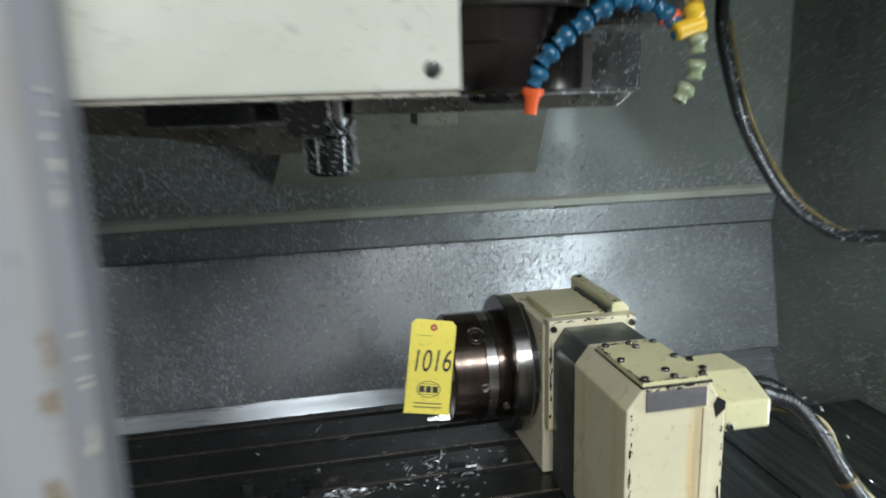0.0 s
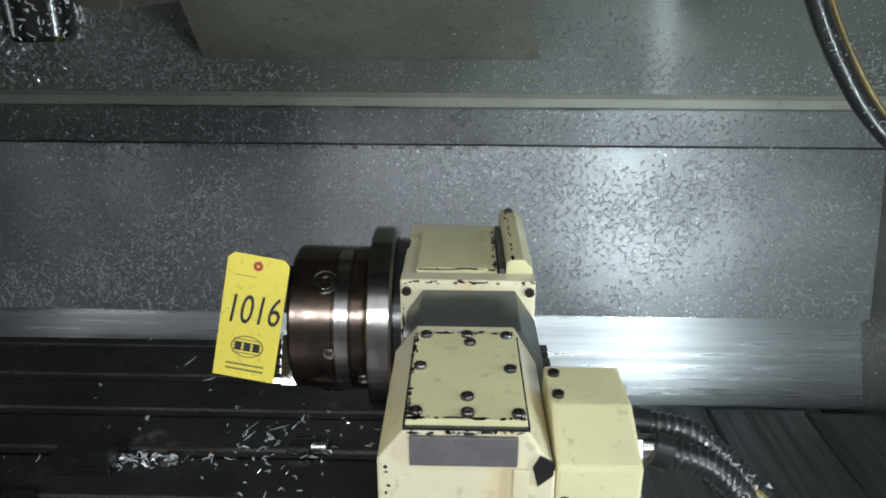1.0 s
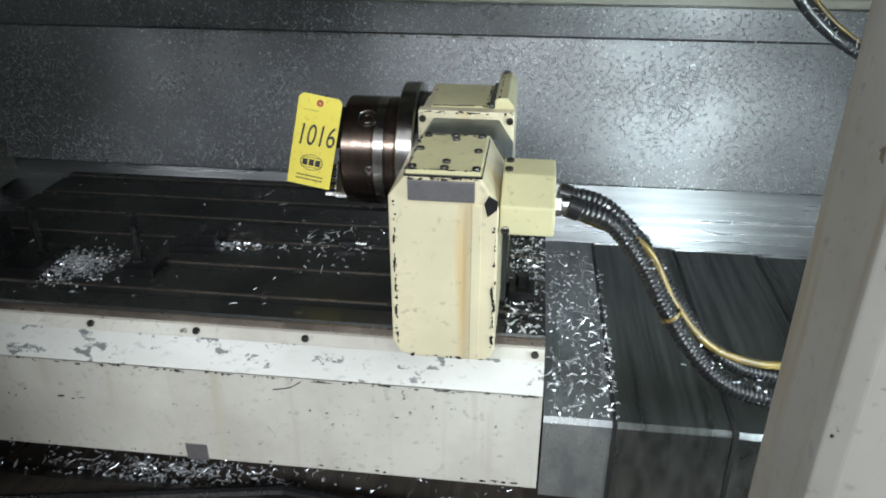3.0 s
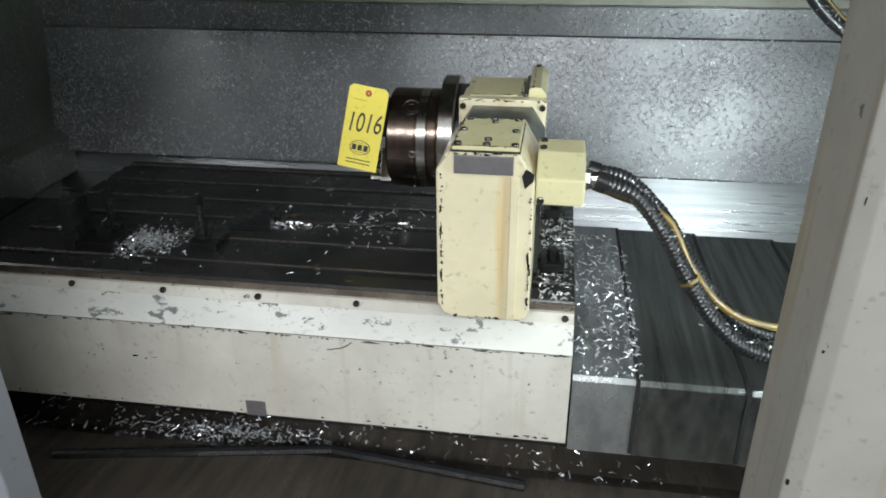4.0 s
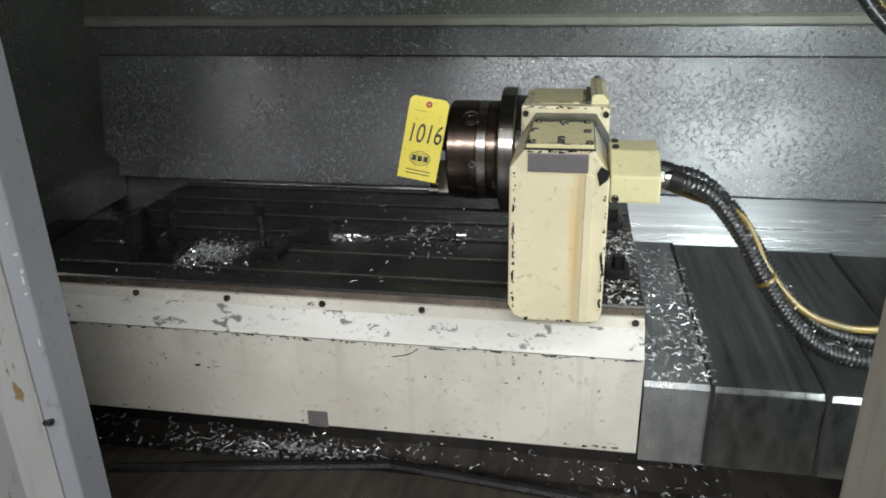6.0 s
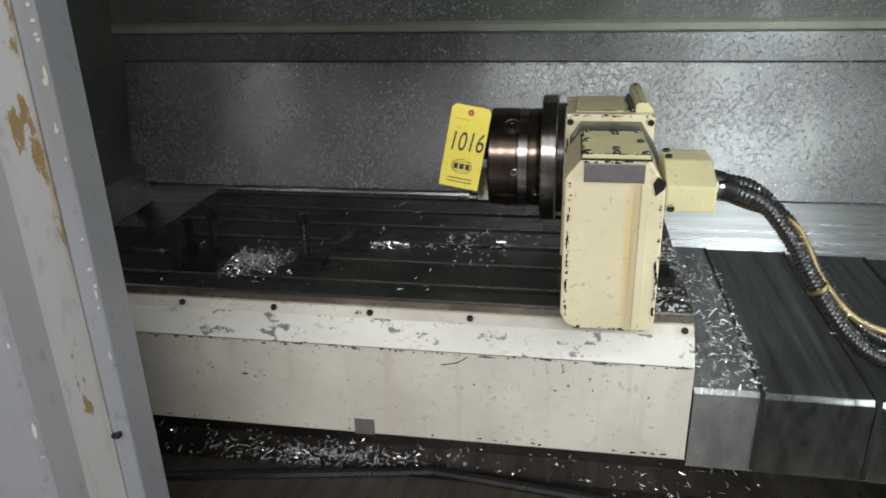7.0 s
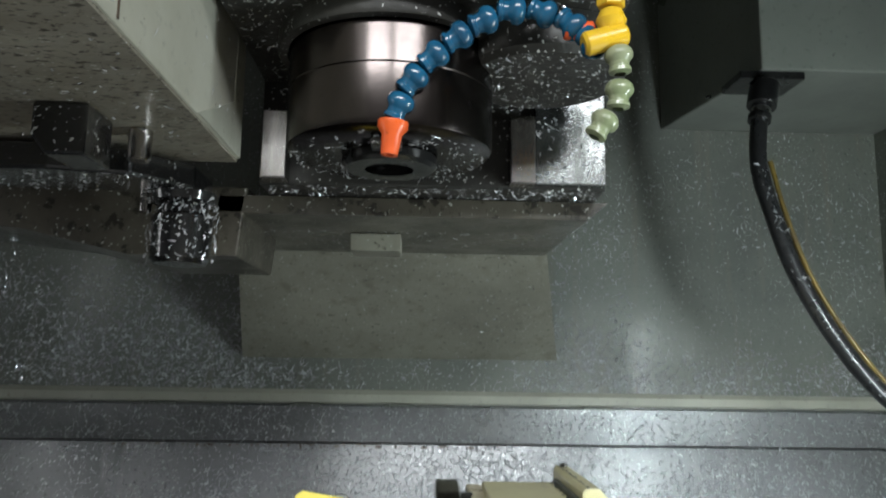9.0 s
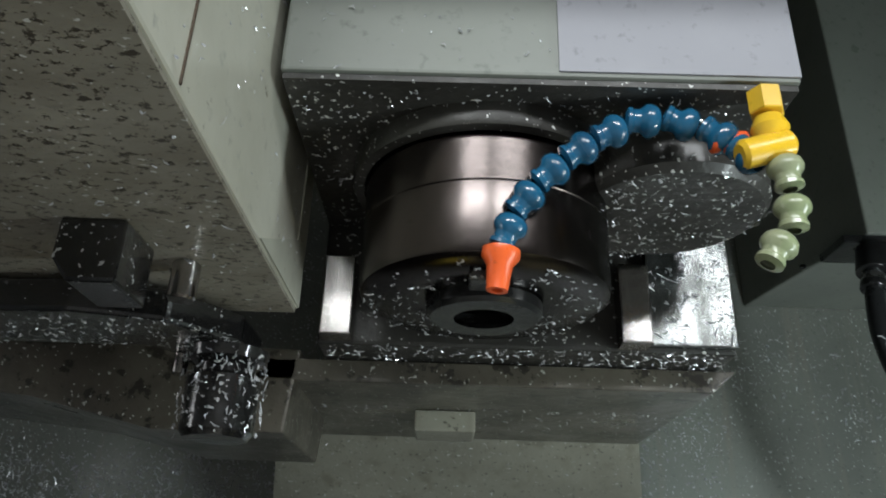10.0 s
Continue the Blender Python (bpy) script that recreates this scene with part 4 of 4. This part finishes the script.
apart("arm_pin", cyl((-0.500, 0.560, 0.700), (0, 0, -1), 0.008, 0.022, 0.001), M_BRIGHT, smooth=True)

# ---- column box and hose on the right ----
col = thing("column_box", (0.78, 1.1, 1.045), "pale grey-green sheet housing on the back wall", "housing")
part("shell", prism([(-0.255, 0.166), (-0.185, -0.215), (0.268, -0.215), (0.268, 0.166)], 0.0, 0.95, "z", 0.004), M_HEAD, col)
part("bracket", box(-0.225, -0.10, -0.21, -0.12, -0.016, -0.0005, 0.002), M_DARKSTEEL, col, "black hose bracket")
part("bolt", cyl((-0.232, -0.07, -0.006), (0, 0, 1), 0.006, 0.006), M_DARKSTEEL, col)
hz = [(0.492, 0.968, 1.014), (0.474, 0.955, 0.955), (0.462, 0.945, 0.850), (0.482, 0.940, 0.755), (0.520, 0.936, 0.640), (0.580, 0.930, 0.530), (0.650, 0.925, 0.440), (0.735, 0.920, 0.375), (0.82, 0.925, 0.34), (0.938, 0.93, 0.33)]
hz = [(x + 0.110, y - 0.075, z + 0.003) for x, y, z in hz]
wash = thing("wash_hose", hz[0], "black oily hose drooping from the wall housing, with chips", "hose")
b = tube(smooth_path(hz, 12), 0.0155)
b.transform(Matrix.Translation(-Vector(hz[0])))
part("hose", b, M_HOSE, wash, smooth=True)
b = tube(smooth_path([(x + 0.020 * min(1, i / 2), y - 0.004, z + 0.006) for i, (x, y, z) in enumerate(hz)][2:], 12), 0.0045)
b.transform(Matrix.Translation(-Vector(hz[0])))
part("yellow_line", b, M_YHOSE, wash, "thin yellow line beside the hose", True)
for dz, r, mt in ((0.0, 0.027, M_DARKSTEEL), (-0.052, 0.018, M_SILVER), (-0.066, 0.021, M_DARKSTEEL)):
    b = cyl((hz[0][0] + 0.28 * dz, hz[0][1] + 0.2 * dz, hz[0][2] + dz), (-0.28, -0.2, -1), r, 0.014 if dz < 0 else 0.05)
    b.transform(Matrix.Translation(-Vector(hz[0])))
    part("fitting", b, mt, wash, smooth=True)

# ---- swarf ----
rs = random.Random(5)


def on_panel(n):
    for _ in range(n):
        u, x = rs.random(), rs.uniform(BX0 + 0.01, BX1 - 0.01)
        if rs.random() > 0.52 + 1.0 * noise.noise(Vector((x * 2.6, u * 2.2, 3.1))) + 0.5 * noise.noise(Vector((x * 9, u * 6, 7.7))):
            continue
        yield (x, 1.300 - 0.081 * u - 0.001, 0.294 - 0.380 * u), (0, -1, 0.21)


def on_upper(n):
    for _ in range(n):
        z, x = 0.42 + abs(rs.gauss(0, 0.19)), rs.uniform(BX0 + 0.01, BX1 - 0.01)
        if rs.random() > 0.40 + 1.5 * noise.noise(Vector((x * 2.6, z * 4, 1.3))) + 0.5 * noise.noise(Vector((x * 9, z * 9, 5.7))):
            continue
        yield (x, 1.2675, z), (0, -1, 0)


def on_strip(n):
    for _ in range(n):
        u = rs.random()
        yield (rs.uniform(BX0 + 0.01, BX1 - 0.01), 1.286 + 0.008 * u - 0.001, 0.380 - 0.080 * u), (0, -1, -0.1)


def on_flat(n, x0, x1, y0, y1, z):
    for _ in range(n):
        yield (rs.uniform(x0, x1), rs.uniform(y0, y1), z), (rs.uniform(-0.2, 0.2), rs.uniform(-0.2, 0.2), 1)


def heap(n, x, y, z, sx, sy):
    for _ in range(n):
        a, b_ = rs.gauss(0, 1), rs.gauss(0, 1)
        yield (x + a * sx, y + b_ * sy, z + 0.008 * math.exp(-(a * a + b_ * b_))), (rs.uniform(-0.6, 0.6), rs.uniform(-0.6, 0.6), 1)


swarf("wall_swarf", "fine bright chips stuck to the oily splash panel", on_panel(36000), 0.0078, 1)
swarf("wall_swarf", "fine bright chips stuck to the upper back wall", on_upper(22000), 0.0080, 2)
swarf("wall_swarf", "fine bright chips along the wall strip", on_strip(1900), 0.0080, 3)
swarf("wall_swarf", "fine chips on the dark side wall", (((BX0 + 0.0008, rs.uniform(0.2, 1.24), rs.uniform(0.0, 0.9)), (1, 0, 0)) for _ in range(900)), 0.0055, 4)
swarf("table_swarf", "heap of curled aluminium chips on the table between the clamps", heap(700, TX - 0.90, TY + 0.135, 0.0, 0.045, 0.035), 0.0075, 5)
swarf("table_swarf", "line of curled aluminium chips along a slot", heap(90, TX - 0.62, TY + 0.255, 0.0, 0.045, 0.008), 0.009, 6)
swarf("table_swarf", "loose curled chips below the chuck", heap(60, TX - 0.44, TY + 0.30, 0.0, 0.05, 0.05), 0.010, 7)
swarf("table_swarf", "few scattered chips over the table", on_flat(55, TX - 1.15, TX - 0.26, TY + 0.02, TY + 0.62, 0.0), 0.010, 8)
swarf("table_swarf", "dense bright chips on the table beside the indexer", on_flat(260, TX - 0.068, TX - 0.003, TY + 0.01, TY + 0.40, 0.0), 0.0105, 9)
swarf("cover_swarf", "dense bright chips on the first way cover", on_flat(340, TX + 0.008, TX + 0.105, TY - 0.055, TY + 0.55, -0.113), 0.0105, 10)
swarf("cover_swarf", "chips caught along the wiper edge", on_flat(150, TX + 0.104, TX + 0.128, TY - 0.055, TY + 0.5, -0.112), 0.010, 11)
swarf("cover_swarf", "chips on the far way cover", on_flat(120, TX - 1.36, TX - 1.21, TY - 0.055, TY + 0.1, -0.113), 0.012, 15)
swarf("pan_swarf", "bright chips heaped in the chip pan", heap(520, -0.48, 0.36, -0.452, 0.14, 0.03), 0.0115, 12)
swarf("pan_swarf", "scattered chips along the chip pan", on_flat(220, -1.0, 0.5, 0.30, 0.44, -0.448), 0.0105, 16)
swarf("head_swarf", "fine chips crusted under the spindle head", moved((((rs.uniform(-0.36, 0.045), rs.uniform(0.33, 0.60), 0.8675), (0, 0, -1)) for _ in range(420))), 0.0050, 13)
swarf("gripper_swarf", "wet bright chips clinging to the gripper", moved((((-0.452 + 0.039 * math.cos(a), 0.555 + 0.039 * math.sin(a), rs.uniform(0.618, 0.70)), (math.cos(a), math.sin(a), 0)) for a in [rs.uniform(0, 6.28) for _ in range(210)])), 0.0065, 14)
swarf("head_swarf", "chips crusted along the lower rim of the head", moved((((rs.uniform(-0.37, 0.085), rs.uniform(0.598, 0.66), 0.7275), (0, -0.3, -1)) for _ in range(220))), 0.0055, 17)
swarf("head_swarf", "wet chips splashed over the lit right front of the head", moved((((rs.uniform(-0.008, 0.083), 0.5895, rs.uniform(0.735, 0.86)), (0, -1, 0)) for _ in range(110))), 0.006, 18)
swarf("spindle_swarf", "fine chips stuck round the spindle nose", moved((((-0.196 + q * math.cos(a), 0.475 + q * math.sin(a), 0.7315), (0, 0, -1)) for a, q in [(rs.uniform(0, 6.28), rs.uniform(0.062, 0.112)) for _ in range(200)])), 0.005, 19)
swarf("cover_swarf", "few chips splashed over the tool changer cover", moved((((-0.3805, rs.uniform(0.0, 0.52), rs.uniform(0.75, 1.0)), (1, 0, 0)) for _ in range(90))), 0.0045, 20)
swarf("hose_swarf", "bright chips caught on the supply hoses", (((x + rs.gauss(0, 0.012), y + rs.gauss(0, 0.012), z + 0.017), (0, 0, 1)) for x, y, z in [smooth_path(h1, 20)[rs.randrange(20, 150)] for _ in range(80)]), 0.009, 21)
swarf("hose_swarf", "bright chips caught on the drooping wash hose", (((x + rs.gauss(0, 0.008), y - 0.014, z + rs.gauss(0, 0.008)), (0, -1, 0)) for x, y, z in [smooth_path(hz, 20)[rs.randrange(40, 178)] for _ in range(110)]), 0.008, 22)

swarf("head_swarf", "fine chips crusted under the round side casting", moved((((-0.022 + q * math.cos(a), 0.462 + q * math.sin(a), 0.8213), (0, 0, -1)) for a, q in [(rs.uniform(0, 6.28), 0.094 * math.sqrt(rs.random())) for _ in range(170)])), 0.0048, 23)
swarf("head_swarf", "wet chips stuck under the rear plate of the head", moved((((rs.uniform(-0.45, 0.09), 0.78 + 0.2 * rs.random() ** 2, 0.6995), (0, 0, -1)) for _ in range(200))), 0.0048, 24)
swarf("gripper_swarf", "wet chips crusted under the gripper arm", moved((((rs.uniform(-0.69, -0.43), rs.uniform(0.44, 0.53), 0.6995), (0, 0, -1)) for _ in range(150))), 0.0048, 25)
swarf("cover_swarf", "few chips stuck under the tool changer", moved((((rs.uniform(-0.97, -0.39), rs.uniform(0.0, 0.52), 0.7365), (0, 0, -1)) for _ in range(170))), 0.0055, 26)
swarf("head_swarf", "few chips splashed over the front of the head cover", moved((((rs.uniform(-0.37, -0.145), 0.3155, rs.uniform(0.876, 1.1)), (0, -1, 0)) for _ in range(60))), 0.0045, 27)
swarf("apron_swarf", "few chips sticking to the sloping sheet apron", (((rs.uniform(-0.39, 0.20), 0.940 + 0.323 * u, 0.6945 - 0.205 * u), (0, -0.6, -0.8)) for u in [rs.random() for _ in range(150)]), 0.0045, 28)
